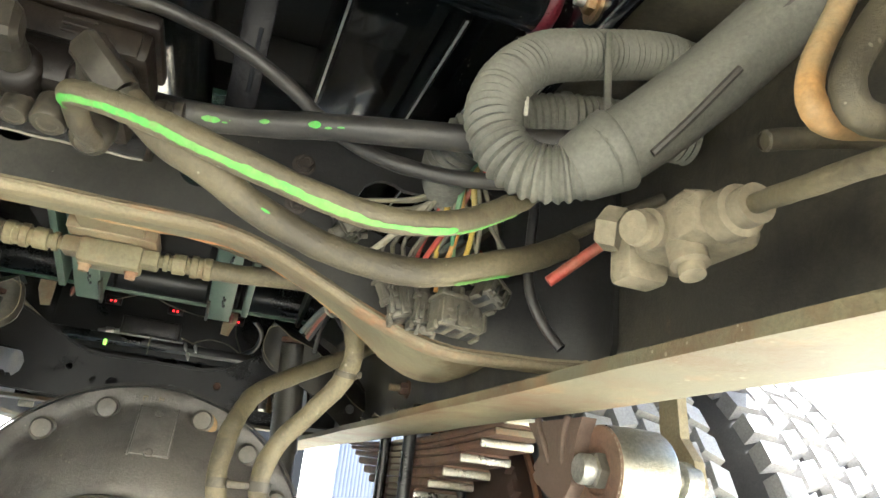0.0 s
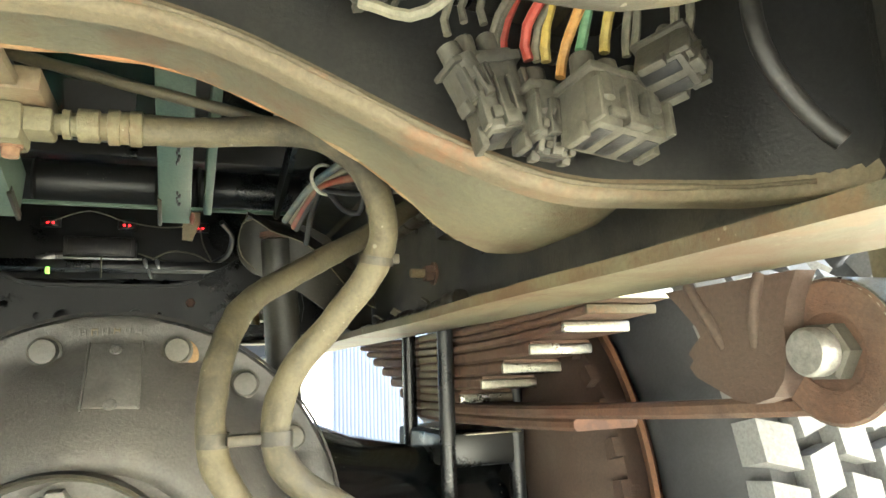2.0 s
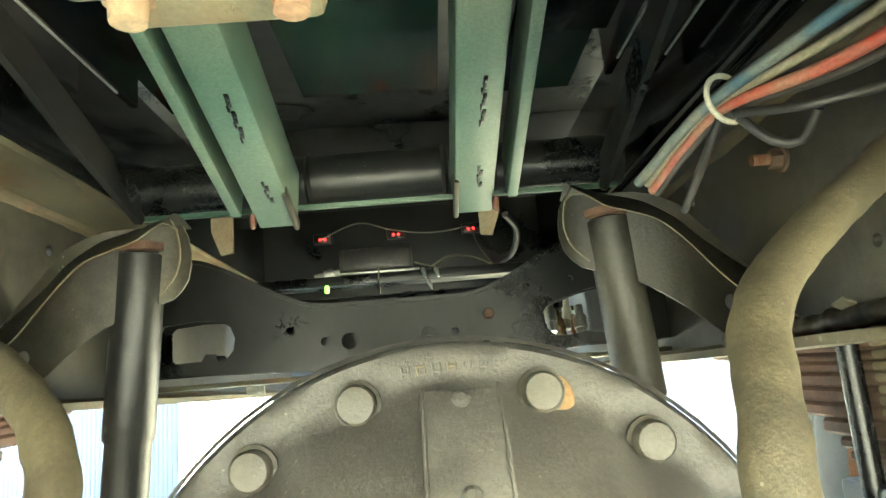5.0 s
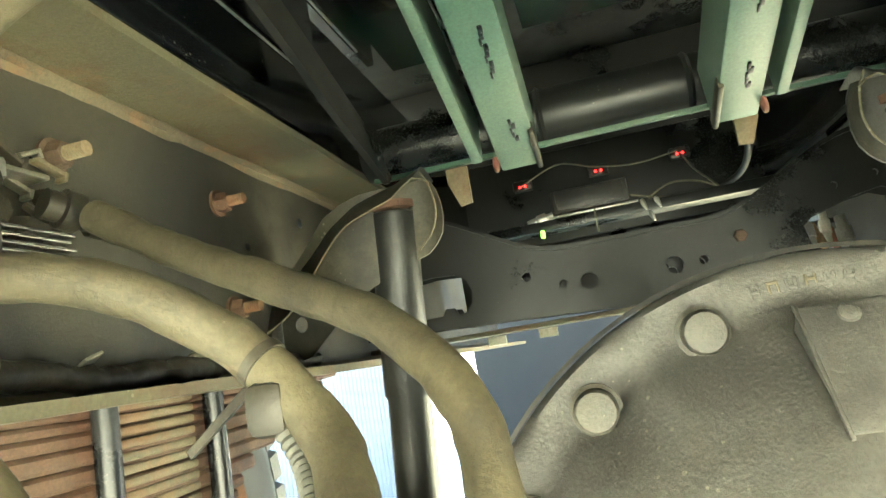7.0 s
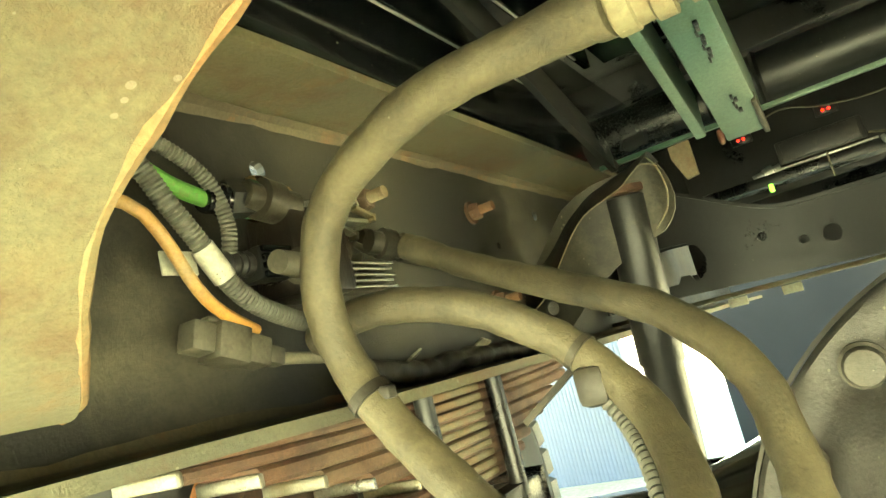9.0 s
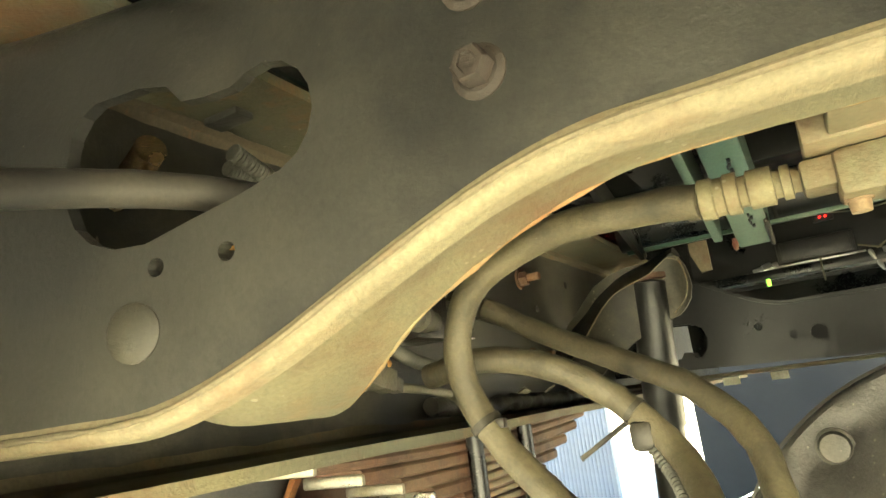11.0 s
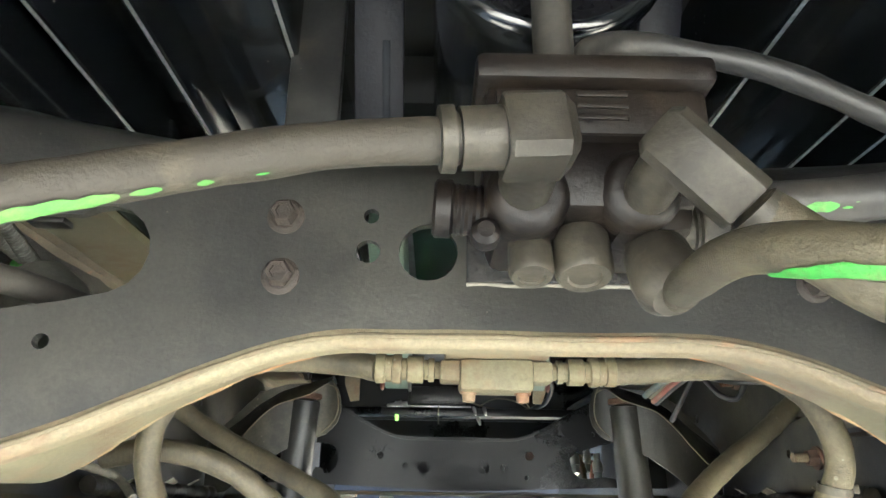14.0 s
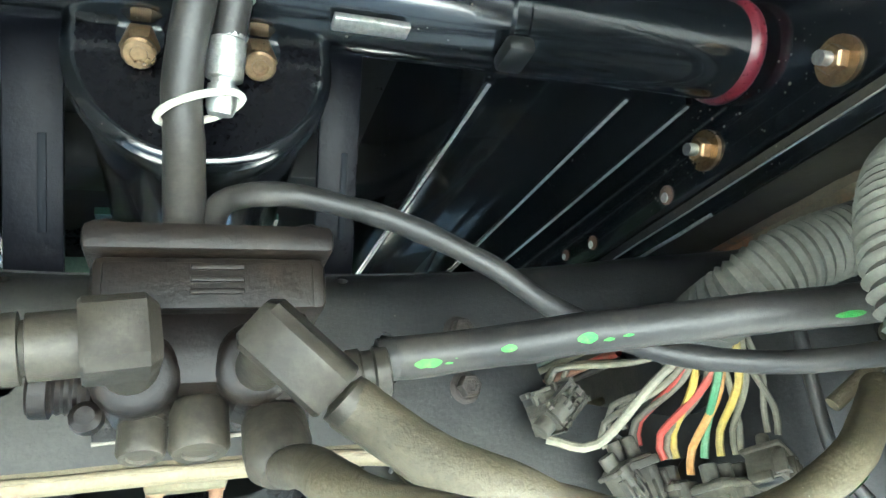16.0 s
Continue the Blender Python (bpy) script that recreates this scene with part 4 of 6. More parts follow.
# ---------------------------------------------------------------- hoist and body above
floor = thing("bed_floor", "black steel underside of the dump bed", "dump bed", (0, 1, 1.14))
bm = B()
box(bm, (-1.15, -0.15, 1.14), (1.15, 3.1, 1.16), 0.002)
part("sheet", bm, SATIN, floor)
for y in (0.0, 0.62, 1.28, 1.62, 2.25, 2.7):
    bm = B()
    box(bm, (-1.1, y, 1.075), (1.1, y + 0.06, 1.139), 0.006)
    part("cross_sill", bm, SATIN, floor)
for s in SIDES:
    bm = B()
    box(bm, (s * 0.37 - 0.04, -1.0, 0.9025), (s * 0.37 + 0.04, 3.0, 1.0745), 0.006)
    sub = tagged(mesh_object("subframe_sill", bm, BLACK), "glossy black box sill on top of the frame rail", "sill", "subframe sills")
    if s > 0:
        part("lower_lip", box(B(), (0.3262, 0.25, 0.8806), (0.3296, 2.2, 0.8925), 0.0008), BLACK, sub, "glossy black lower lip")
        # steel strips stand in for the highlights along the sill's lower edges
        part("bare_or_glint_edge", tube(B(), [(0.3262, 0.60 + 0.044 * k, 0.8922 + 0.0002 * math.sin(k * 2.3)) for k in range(11)], 0.0007, 8, 0.02), STEEL, sub, "thin bright strip for the edge highlight")
        part("bare_or_glint_edge", tube(B(), [(0.3262, 0.925 + 0.0105 * k, 0.8808 + 0.0002 * math.sin(k * 1.3)) for k in range(9)], 0.0014, 8, 0.02), STEEL, sub, "thin bright strip for the edge highlight")
        for y, z, q in ((0.9655, 0.9150, 0.0072), (1.0690, 0.9182, 0.0062), (1.1150, 0.9240, 0.0052)):
            hole = part("bolt_hole", lathe(B(), (0.3299, y, z), (-1, 0, 0), [(0, q), (0.0012, q), (0.0016, q * 0.86), (0.0004, q * 0.8), (0.0002, 0)], 20, False), RUST, sub, "rusty bolt hole")
            # offset steel disc imitates the sky light seen through the hole
            part("hole_glint", lathe(B(), (0.3283, y + q * 0.25, z - q * 0.2), (-1, 0, 0), [(0, q * 0.55), (0.0006, q * 0.5), (0.0006, 0)], 14, False), STEEL, hole, "bright disc for sky light coming through the hole")
    for y, z in ((0.81, 0.922), (0.918, 0.926)):
        b = thing("sill_bolt", "brass-coloured bolt with a wide washer on the sill", "bolt", (s * 0.33, y, z), "sill bolts")
        part("washer", cyl(B(), (s * 0.33, y, z), (s * 0.327, y, z), 0.0142, 20), BRASS, b)
        part("nut", hexagon(B(), (s * 0.327, y, z), (-s, 0, 0), 0.0084, 0.007), BRASS, b)
        part("thread", cyl(B(), (s * 0.320, y, z), (s * 0.313, y, z), 0.0042, 12), STEEL, b)
for x, zb in ((0.165, 0.952), (0.263, 0.952), (0.312, 0.952), (-0.150, 0.952), (-0.240, 0.952), (-0.303, 0.952)):
    bm = B()
    box(bm, (x - 0.004, 0.904, zb), (x + 0.004, 1.70, 1.0745), 0.0015)
    hp = solo("hoist_plate", bm, BLACK, "glossy black upright hoist frame plate with a bright edge", "plate", "hoist plates")
    # steel strip gives both the worn bare edge and its bright highlight
    bm = B()
    box(bm, (x - 0.0014, 0.906, zb - 0.0012), (x + 0.0010, 1.66, zb + 0.001), 0.0005)
    part("bare_or_glint_edge", bm, STEEL, hp, "bright bare metal edge with its highlight")
for xa, xb in ((0.172, 0.256), (-0.232, -0.158)):
    bm = B()
    box(bm, (xa, 0.905, 0.985), (xb, 1.66, 0.991), 0.001)
    hw = thing("hoist_web", "glossy black sheet between hoist plates", "plate", ((xa + xb) / 2, 1.2, 0.985), "hoist webs")
    part("sheet", bm, BLACK, hw)

cylr = thing("hoist_cylinder", "glossy black hydraulic hoist cylinder with end cap", "hydraulic cylinder", (0.003, 0.9, 0.935))
part("barrel", lathe(B(), (0.003, 0.905, 0.938), (0, 1, 0.06), [(0, 0.055), (0.0, 0.0575), (0.25, 0.0575)], 48), BLACK, cylr)
cap = part("end_cap", lathe(B(), (0.003, 0.885, 0.937), (0, 1, 0.06), [(0, 0.0560), (0, 0.0565), (0.0003, 0.0580), (0.0030, 0.0620), (0.0045, 0.0625), (0.016, 0.0625), (0.02, 0.0585)], 48, False), BLACK, cylr)
part("cap_face", lathe(B(), (0.003, 0.8853, 0.937), (0, 1, 0.06), [(0, 0.0), (0, 0.020), (0, 0.040), (0, 0.0562), (0.003, 0.0562)], 48, False), DEEP_BLACK, cap, "deep black flat end face")
for x in (-0.025, 0.028):
    f = part("port_fitting", hexagon(B(), (x, 0.884, 0.938), (0, -0.5, -0.86), 0.0088, 0.011), BRASS, cylr, "brass hexagon port fitting")
    part("port_collar", lathe(B(), (x, 0.8785, 0.9286), (0, -0.5, -0.86), [(0, 0.0062), (0.0015, 0.0062), (0.002, 0.0076), (0.0045, 0.0076), (0.0055, 0.0065), (0.0055, 0.004), (0.0045, 0.0035)], 20), BRASS, f)
    part("port_socket", cyl(B(), (x, 0.888, 0.939), (x, 0.880, 0.937), 0.0105, 20), BLACK, f, "black port socket")

ct = thing("cross_tube", "glossy black cross tube with a red flanged end", "tube", (0, 0.87, 0.98))
part("tube_body", cyl(B(), (-0.33, 0.872, 0.972), (0.155, 0.872, 0.972), 0.030, 36), BLACK, ct)
part("sleeve", lathe(B(), (0.155, 0.872, 0.972), (1, 0, 0), [(0, 0.030), (0.0, 0.033), (0.008, 0.033), (0.010, 0.031), (0.165, 0.031)], 36), BLACK, ct)
part("collar", lathe(B(), (0.312, 0.872, 0.972), (1, 0, 0), [(0, 0.031), (0.003, 0.0335), (0.007, 0.034), (0.010, 0.033), (0.012, 0.031)], 36), DARK_RED, ct, "dark red painted end collar")
bm = B()
box(bm, (0.150, 0.850, 0.934), (0.166, 0.872, 0.944), 0.003)
part("clip", bm, SATIN, ct, "worn welded clip")
bm = B()
box(bm, (0.060, 0.852, 0.9395), (0.098, 0.862, 0.9435), 0.001)
part("tab", bm, STEEL, ct, "pale metal tab")

solo("hoist_post", box(B(), (-0.151, 1.02, 0.86), (-0.116, 1.03, 1.073), 0.0015), FRAME, "dusty brown upright plate beside the hoist cylinder", "plate", "hoist posts")
for xa, xb in ((-0.107, -0.074), (0.080, 0.108)):
    lean = Matrix.Translation(((xa + xb) / 2, 1.062, 0.86)) @ Matrix.Rotation(radians(29), 4, "X")
    half = (xb - xa) / 2
    bm = B()
    box(bm, (-half, -0.003, 0.0), (half, 0.003, 0.235), 0.0015, lean)
    sc = thing("hoist_cover", "black slotted cover strip with painted bluish sheen beside the hoist cylinder", "plate", ((xa + xb) / 2, 1.06, 0.86), "hoist covers")
    part("strip", bm, SHEEN_BLACK, sc)
    # solid matte dark patch imitates the shade of an open slot
    bm = B()
    box(bm, (half * 0.15, -0.0045, 0.05), (half * 0.45, -0.0031, 0.11), 0.0004, lean)
    part("slot", bm, SLATE, sc, "dark patch for the shade inside a slot")

hoist = thing("scissor_hoist", "green painted scissor hoist with black hinge tube", "hoist", (0, 1.79, 0.83))
for s in SIDES:
    run = Matrix.Translation((s * 0.1125, 1.79, 0.834)) @ Matrix.Rotation(radians(-17), 4, "X")
    bm = B()
    box(bm, (-0.022, -0.42, 0.0), (0.022, 0.0, 0.075), 0.003, run)
    arm = part("arm", bm, GREEN, hoist, "green channel arm with weld scars")
    bm = B()
    box(bm, (s * 0.046 - 0.006, -0.42, 0.010), (s * 0.046 + 0.006, -0.012, 0.070), 0.002, run)
    part("flat_bar", bm, GREEN, hoist)
    for y0, n in ((-0.055, 5), (-0.16, 9)):
        bm = B()
        for k in range(n):
            y = y0 - 0.0075 * k
            dx = 0.0012 * math.sin(k * 2.1 + y0 * 90)
            box(bm, (0.002 + dx, y - 0.009, -0.0016), (0.0055 + dx * 2, y, 0.001), 0.0008, run)
        part("weld_scar", bm, SATIN, arm, "dark rough weld scar")
    bm = B()
    box(bm, (0.0205 * -s - 0.003, -0.07, -0.004), (0.0205 * -s + 0.003, 0.003, 0.010), 0.002, run)
    part("chipped_edge", bm, FITTING, arm, "chipped tan edge")
    part("pin", lathe(B(), (s * 0.137, 1.770, 0.842), (0, -0.2, -1), [(-0.004, 0.0036), (0.004, 0.0042), (0.008, 0.0036), (0.011, 0.003), (0.013, 0.0015)], 14), PIN_RED, arm, "dull red painted pin end")
    bm = B()
    plate(bm, [(1.757, 0.841), (1.764, 0.846), (1.745, 0.880), (1.60, 0.925), (1.25, 1.030), (1.25, 0.990), (1.54, 0.905), (1.60, 0.884)], [], 0.007, lambda u, v, w: Vector((s * (0.256 + w), u, v)))
    bar = part("pointed_bar", bm, SATIN, hoist, "dusty dark flat bar with a pointed end")
    part("tip_weld", lathe(B(), (s * 0.259, 1.757, 0.846), (0, 0, 1), [(-0.005, 0.003), (0, 0.006), (0.006, 0.0055), (0.010, 0.003)], 10), FITTING, bar)
    for xa, xb in ((0.075, 0.090), (0.135, 0.150)):
        part("weld_bead", lathe(B(), (s * (xa + 0.006), 1.86, 0.908), (s, 0, 0), [(0, 0.0335), (0.004, 0.037), (0.008, 0.0335)], 24, False), SATIN, hoist)
part("hinge_tube", lathe(B(), (-0.31, 1.86, 0.908), (1, 0, 0), [(0, 0.033), (0.62, 0.033)], 36), SATIN, hoist, "black hinge tube")
for s in SIDES:
    bm = B()
    plate(bm, [(0.1235, 0.822), (0.1385, 0.820), (0.150, 0.850), (0.150, 0.8675), (0.1235, 0.8675)], [], 0.006, lambda u, v, w: Vector((u if s > 0 else -u - 0.060, 1.8505 + w, v)))
    part("gusset", bm, LIP, hoist, "pale tan dusty gusset under the hinge tube")
part("hinge_strip", box(B(), (-0.30, 1.842, 0.868), (0.30, 1.850, 0.874), 0.001), GREEN, hoist, "pale green lower strip")
bm = B()
box(bm, (-0.085, 1.25, 1.01), (0.085, 1.83, 1.018), 0.001)
part("cover_sheet", bm, DEEP_GREEN, hoist, "dark green sheet between the arms")
for s in SIDES:
    bm = B()
    box(bm, (s * 0.205 - 0.045, 1.30, 1.00), (s * 0.205 + 0.045, 1.83, 1.008), 0.001)
    part("side_sheet", bm, DEEP_GREEN, hoist)

# rear sill, lamps and control box
bm = B()
box(bm, (-0.9, 2.62, 0.86), (0.9, 2.66, 1.074), 0.004)
box(bm, (-0.37, 2.625, 0.70), (0.37, 2.655, 0.865), 0.004)
solo("rear_sill", bm, SATIN, "black rear sill across the dump bed", "sill")
for x in (-0.187, -0.013, 0.166):
    lamp = thing("marker_lamp", "small red lit marker lamp on the rear sill", "marker lamp", (x, 2.60, 1.0), "marker lamps")
    bm = B()
    box(bm, (x - 0.022, 2.605, 0.99), (x + 0.022, 2.62, 1.015), 0.003)
    part("housing", bm, SATIN, lamp)
    bm = B()
    for k in range(2):
        lathe(bm, (x - 0.006 + 0.012 * k, 2.606, 1.0), (0, -1, 0), [(0, 0.0032), (0.003, 0.0026), (0.004, 0)], 10, False)
    part("lens", bm, RED_LED, lamp, "red glowing lens")
cb = thing("control_box", "black ribbed control box with a small green label", "control box", (-0.04, 2.36, 0.86))
bm = B()
box(bm, (-0.116, 2.335, 0.872), (0.026, 2.40, 0.916), 0.004)
part("case", bm, HOSE_DARK, cb)
bm = B()
box(bm, (-0.108, 2.3325, 0.876), (0.018, 2.336, 0.912), 0.0012)
part("face", bm, HOSE_DARK, cb)
bm = B()
box(bm, (-0.40, 2.34, 0.846), (0.40, 2.40, 0.8655), 0.002)
part("cross_bar", bm, SATIN, cb, "black bar across the frame")
bm = B()
box(bm, (-0.125, 2.336, 0.866), (0.040, 2.339, 0.870), 0.0008)
part("bright_strip", bm, STEEL, cb, "thin bright metal strip")
# a yellow-green label, no lamp; emission makes it look brightly lit
bm = B()
box(bm, (-0.146, 2.330, 0.832), (-0.138, 2.338, 0.847), 0.002)
part("lit_label", bm, GREEN_LABEL, cb, "yellow-green label, given a glow to look lit")
part("cable_gland", lathe(B(), (-0.118, 2.355, 0.874), (-1, -0.1, -0.2), [(0, 0.008), (0.012, 0.008), (0.013, 0.012), (0.03, 0.012), (0.032, 0.009), (0.05, 0.009)], 16), STEEL, cb, "bright cable gland")
for x, z in ((0.045, 0.868), (0.070, 0.868), (0.055, 0.845)):
    part("wire_end", lathe(B(), (x, 2.335, z), (0.3, -0.2, -1), [(0, 0.003), (0.006, 0.005), (0.014, 0.004), (0.022, 0.002)], 10), STEEL, cb)
for pts in ([(-0.19, 2.60, 1.0), (-0.10, 2.59, 1.03), (-0.02, 2.60, 1.01), (0.07, 2.59, 0.995), (0.16, 2.60, 1.005)], [(0.03, 2.36, 0.885), (0.08, 2.35, 0.868), (0.14, 2.35, 0.862), (0.19, 2.36, 0.868)], [(0.06, 2.36, 0.872), (0.10, 2.35, 0.89), (0.15, 2.36, 0.886), (0.19, 2.36, 0.865)], [(0.20, 2.2, 0.93), (0.225, 2.25, 0.91), (0.22, 2.31, 0.88), (0.19, 2.36, 0.865)], [(0.166, 2.60, 1.0), (0.17, 2.50, 0.94), (0.185, 2.40, 0.885), (0.192, 2.36, 0.86)], [(-0.04, 2.334, 0.872), (-0.041, 2.334, 0.85), (-0.04, 2.334, 0.825)]):
    solo("lamp_wire", tube(B(), pts, 0.0060 if pts[0][1] < 2.25 else 0.0019, 10, 0.010), HOSE_DARK if pts[0][1] < 2.25 else GREYW, "thin grey wire of the marker lamps", "wire", "lamp wires")

# ---------------------------------------------------------------- relay valve on the front crossmember
val = thing("relay_valve", "dirty black cast air relay valve on a rough steel plate", "valve", (0.005, YW, 0.75))
bm = B()
box(bm, (-0.037, 0.900, 0.7585), (0.048, 0.906, 0.80), 0.001)
plate_part = part("mount_plate", bm, SPARKLE, val, "rough black plate with a bare lower edge")
part("bare_or_glint_edge", tube(B(), [(-0.037 + 0.0085 * k, 0.9015, 0.7578 + 0.0004 * math.sin(k * 1.9)) for k in range(11)], 0.0009, 8, 0.004, lump=0.0005), DULL_EDGE, plate_part, "pale bare metal edge")
bm = B()
box(bm, (-0.030, 0.907, 0.790), (0.042, YW - 0.001, 0.812), 0.002)
part("spacer", bm, VALVE, val)
bm = B()
box(bm, (-0.033, 0.838, 0.766), (0.042, 0.898, 0.796), 0.009)
part("casting", bm, VALVE, val)
for lo, hi in (((-0.030, 0.842, 0.760), (-0.006, 0.895, 0.776)), ((0.012, 0.842, 0.760), (0.040, 0.895, 0.776))):
    bm = B()
    box(bm, lo, hi, 0.006)
    part("lower_casting", bm, VALVE, val)
bm = B()
box(bm, (-0.037, 0.832, 0.8135), (0.049, 0.902, 0.8245), 0.003)
lid = part("lid", bm, VALVE, val)
bm = B()
box(bm, (-0.034, 0.836, 0.7925), (0.046, 0.900, 0.8133), 0.004)
part("lid_body", bm, VALVE, val)
bm = B()
box(bm, (-0.030, 0.8335, 0.7925), (0.0405, 0.8358, 0.8095), 0.001)
part("lid_face", bm, VALVE, val)
bm = B()
for k in range(3):
    box(bm, (-0.002, 0.8325, 0.8065 - 0.0045 * k), (0.016, 0.834, 0.8087 - 0.0045 * k), 0.0005)
part("cast_lettering", bm, VALVE, lid, "worn raised cast lines")
for x in (-0.030, 0.041):
    part("lid_bolt", hexagon(B(), (x, 0.843, 0.8222), (0, 0, 1), 0.006, 0.005), VALVE, lid)
for x, z, r in ((-0.0185, 0.772, 0.0125), (0.020, 0.774, 0.0125)):
    part("port_boss", lathe(B(), (x, 0.850, z + 0.002), (0, -1, -0.15), [(0, r + 0.003), (0.010, r + 0.002), (0.013, r), (0.0145, r - 0.002), (0.0145, r - 0.005)], 24), VALVE, val)
for x, r in ((-0.0165, 0.0080), (0.002, 0.0102)):
    part("port_plug", lathe(B(), (x, 0.858, 0.764), (0, -0.30, -1), [(0, r * 0.9)] + ([(0.0012 * k, r * (0.86 if k % 2 else 0.98)) for k in range(1, 6)] if r < 0.009 else [(0.002, r)]) + [(0.007, r), (0.0165, r * 1.01), (0.0185, r * 0.88), (0.0185, r * 0.6), (0.0175, r * 0.55), (0.0175, 0)], 24, False), FITTING, val)
part("side_plug", lathe(B(), (-0.032, 0.855, 0.7715), (-1, 0, 0.06), [(0.0013 * k, 0.0088 if k % 2 else 0.0096) for k in range(10)] + [(0.0125, 0.0096), (0.0128, 0.0108), (0.0180, 0.0108), (0.0192, 0.0095), (0.0192, 0.0)], 24, False), VALVE, val)
part("side_lug", lathe(B(), (-0.033, 0.850, 0.760), (0, -1, 0), [(0, 0.0055), (0.006, 0.005), (0.008, 0.003)], 14), VALVE, val)


def elbow(parent, a, b, c, r, mat=FITTING, long=0.36, face=None, deep=1.0):
    """A right-angle hose fitting: stub out of the port, squared knee, hexagon sleeve and ring."""
    a, b, c = Vector(a), Vector(b), Vector(c)
    bm = B()
    lathe(bm, a, b - a, [(0, r * 0.86), ((b - a).length * 0.6, r * 0.86), ((b - a).length, r * 0.8)], 20)
    d = (c - b).normalized()
    side = d.cross(Vector(face) if face else a - b).normalized()
    up = side.cross(d)
    m = Matrix((( d.x, side.x, up.x, b.x), (d.y, side.y, up.y, b.y), (d.z, side.z, up.z, b.z), (0, 0, 0, 1)))
    L = (c - b).length
    c1, q = r * 0.30, r * deep
    octagon = [(-r + c1, -q), (r - c1, -q), (r, -q + c1), (r, q - c1), (r - c1, q), (-r + c1, q), (-r, q - c1), (-r, -q + c1)]
    along = ((-r * 0.95, 0.72), (-r * 0.62, 1.0), (L * long - r * 0.1, 1.0), (L * long, 0.93))
    extrude(bm, octagon, lambda k, u, v: m @ Vector((along[k][0], u * along[k][1], v * along[k][1])), 3)
    knee = part("elbow", bm, mat, parent, "dusty squared elbow fitting")
    part("sleeve_ring", lathe(B(), b + d * L * 0.34, d, [(0, r * 0.88 * deep), (L * 0.44, r * 0.86 * deep), (L * 0.45, r * 0.70 * deep), (L * 0.49, r * 0.70), (L * 0.50, r * 0.92), (L * 0.64, r * 0.90), (L * 0.66, r * 0.6)], 24), mat, knee)


elbow(val, (-0.0200, 0.838, 0.7740), (-0.0205, 0.806, 0.7755), (-0.0500, 0.8035, 0.7725), 0.0110)
elbow(val, (0.021, 0.838, 0.772), (0.0235, 0.8115, 0.7765), (0.0480, 0.8135, 0.7525), 0.0098, long=0.78, face=(-0.4, -0.83, -0.39), deep=0.72)
bm = lathe(B(), (0.027, 0.858, 0.764), (0.02, -0.55, -0.85), [(0, 0.0095), (0.010, 0.0095), (0.011, 0.0115), (0.022, 0.0120), (0.030, 0.0110), (0.034, 0.007)], 22)
part("lower_port", bm, FITTING, val, "dusty lower outlet fitting")
bm = lathe(B(), (0.040, 0.862, 0.770), (1, -0.2, 0.08), [(0, 0.009), (0.004, 0.009), (0.005, 0.0098), (0.006, 0.009), (0.007, 0.0098), (0.008, 0.009), (0.016, 0.009), (0.017, 0.0105), (0.022, 0.0105), (0.023, 0.0092), (0.027, 0.0092), (0.028, 0.0105), (0.033, 0.010), (0.034, 0.008)], 22)
part("right_port", bm, FITTING, val)


# ---------------------------------------------------------------- hoses
def hose(name, pts, r, mat, label, category="hose", group="air hoses", lump=0.0006, marks=()):
    """A hose; marks: stretches (from, to) of its length daubed with green paint on its lower side."""
    h = thing(name, label, category, pts[0], group)
    part("rubber", tube(B(), pts, r, 20, 0.004, lump=lump), mat, h)
    for end, nxt in ((pts[0], pts[1]), (pts[-1], pts[-2])):
        part("end_ferrule", lathe(B(), end, Vector(nxt) - Vector(end), [(-0.002, r * 0.8), (-0.001, r * 1.03), (0.006, r * 1.03), (0.007, r * 0.98)], 16, False), mat, h)
    if marks:
        path = spline(pts, 0.0011)
        n = len(path) - 1
        for a, b, turn, wide in marks:
            bm = B()
            rows = []
            i0, i1 = int(a * n), int(b * n)
            for i in range(i0, i1 + 1):
                d = (path[min(i + 1, n)] - path[max(i - 1, 0)]).normalized()
                out = Vector((0, -1, turn)) - d * d.dot(Vector((0, -1, turn)))
                out.normalize()
                sd = d.cross(out)
                end = min(1.0, (i - i0 + 0.2) / 3, (i1 - i + 0.2) / 3) ** 0.5
                lo, hi = (wide * end * max(0.08, 0.62 + 0.45 * noise.noise(path[i] * 45 + off) + 0.28 * noise.noise(path[i] * 260 + off)) for off in (Vector((0, 0, 0)), Vector((7.3, 2.1, 4.4))))
                row = []
                for k in range(7):
                    q = -lo + (lo + hi) * k / 6
                    row.append(bm.verts.new(path[i] + (out * math.cos(q) + sd * math.sin(q)) * (r + 0.0008)))
                rows.append(row)
            for ra, rb in zip(rows, rows[1:]):
                for k in range(6):
                    bm.faces.new((ra[k], ra[k + 1], rb[k + 1], rb[k])).smooth = True
            part("paint_mark", bm, PAINT_MARK, h, "bright green paint mark")
    return h


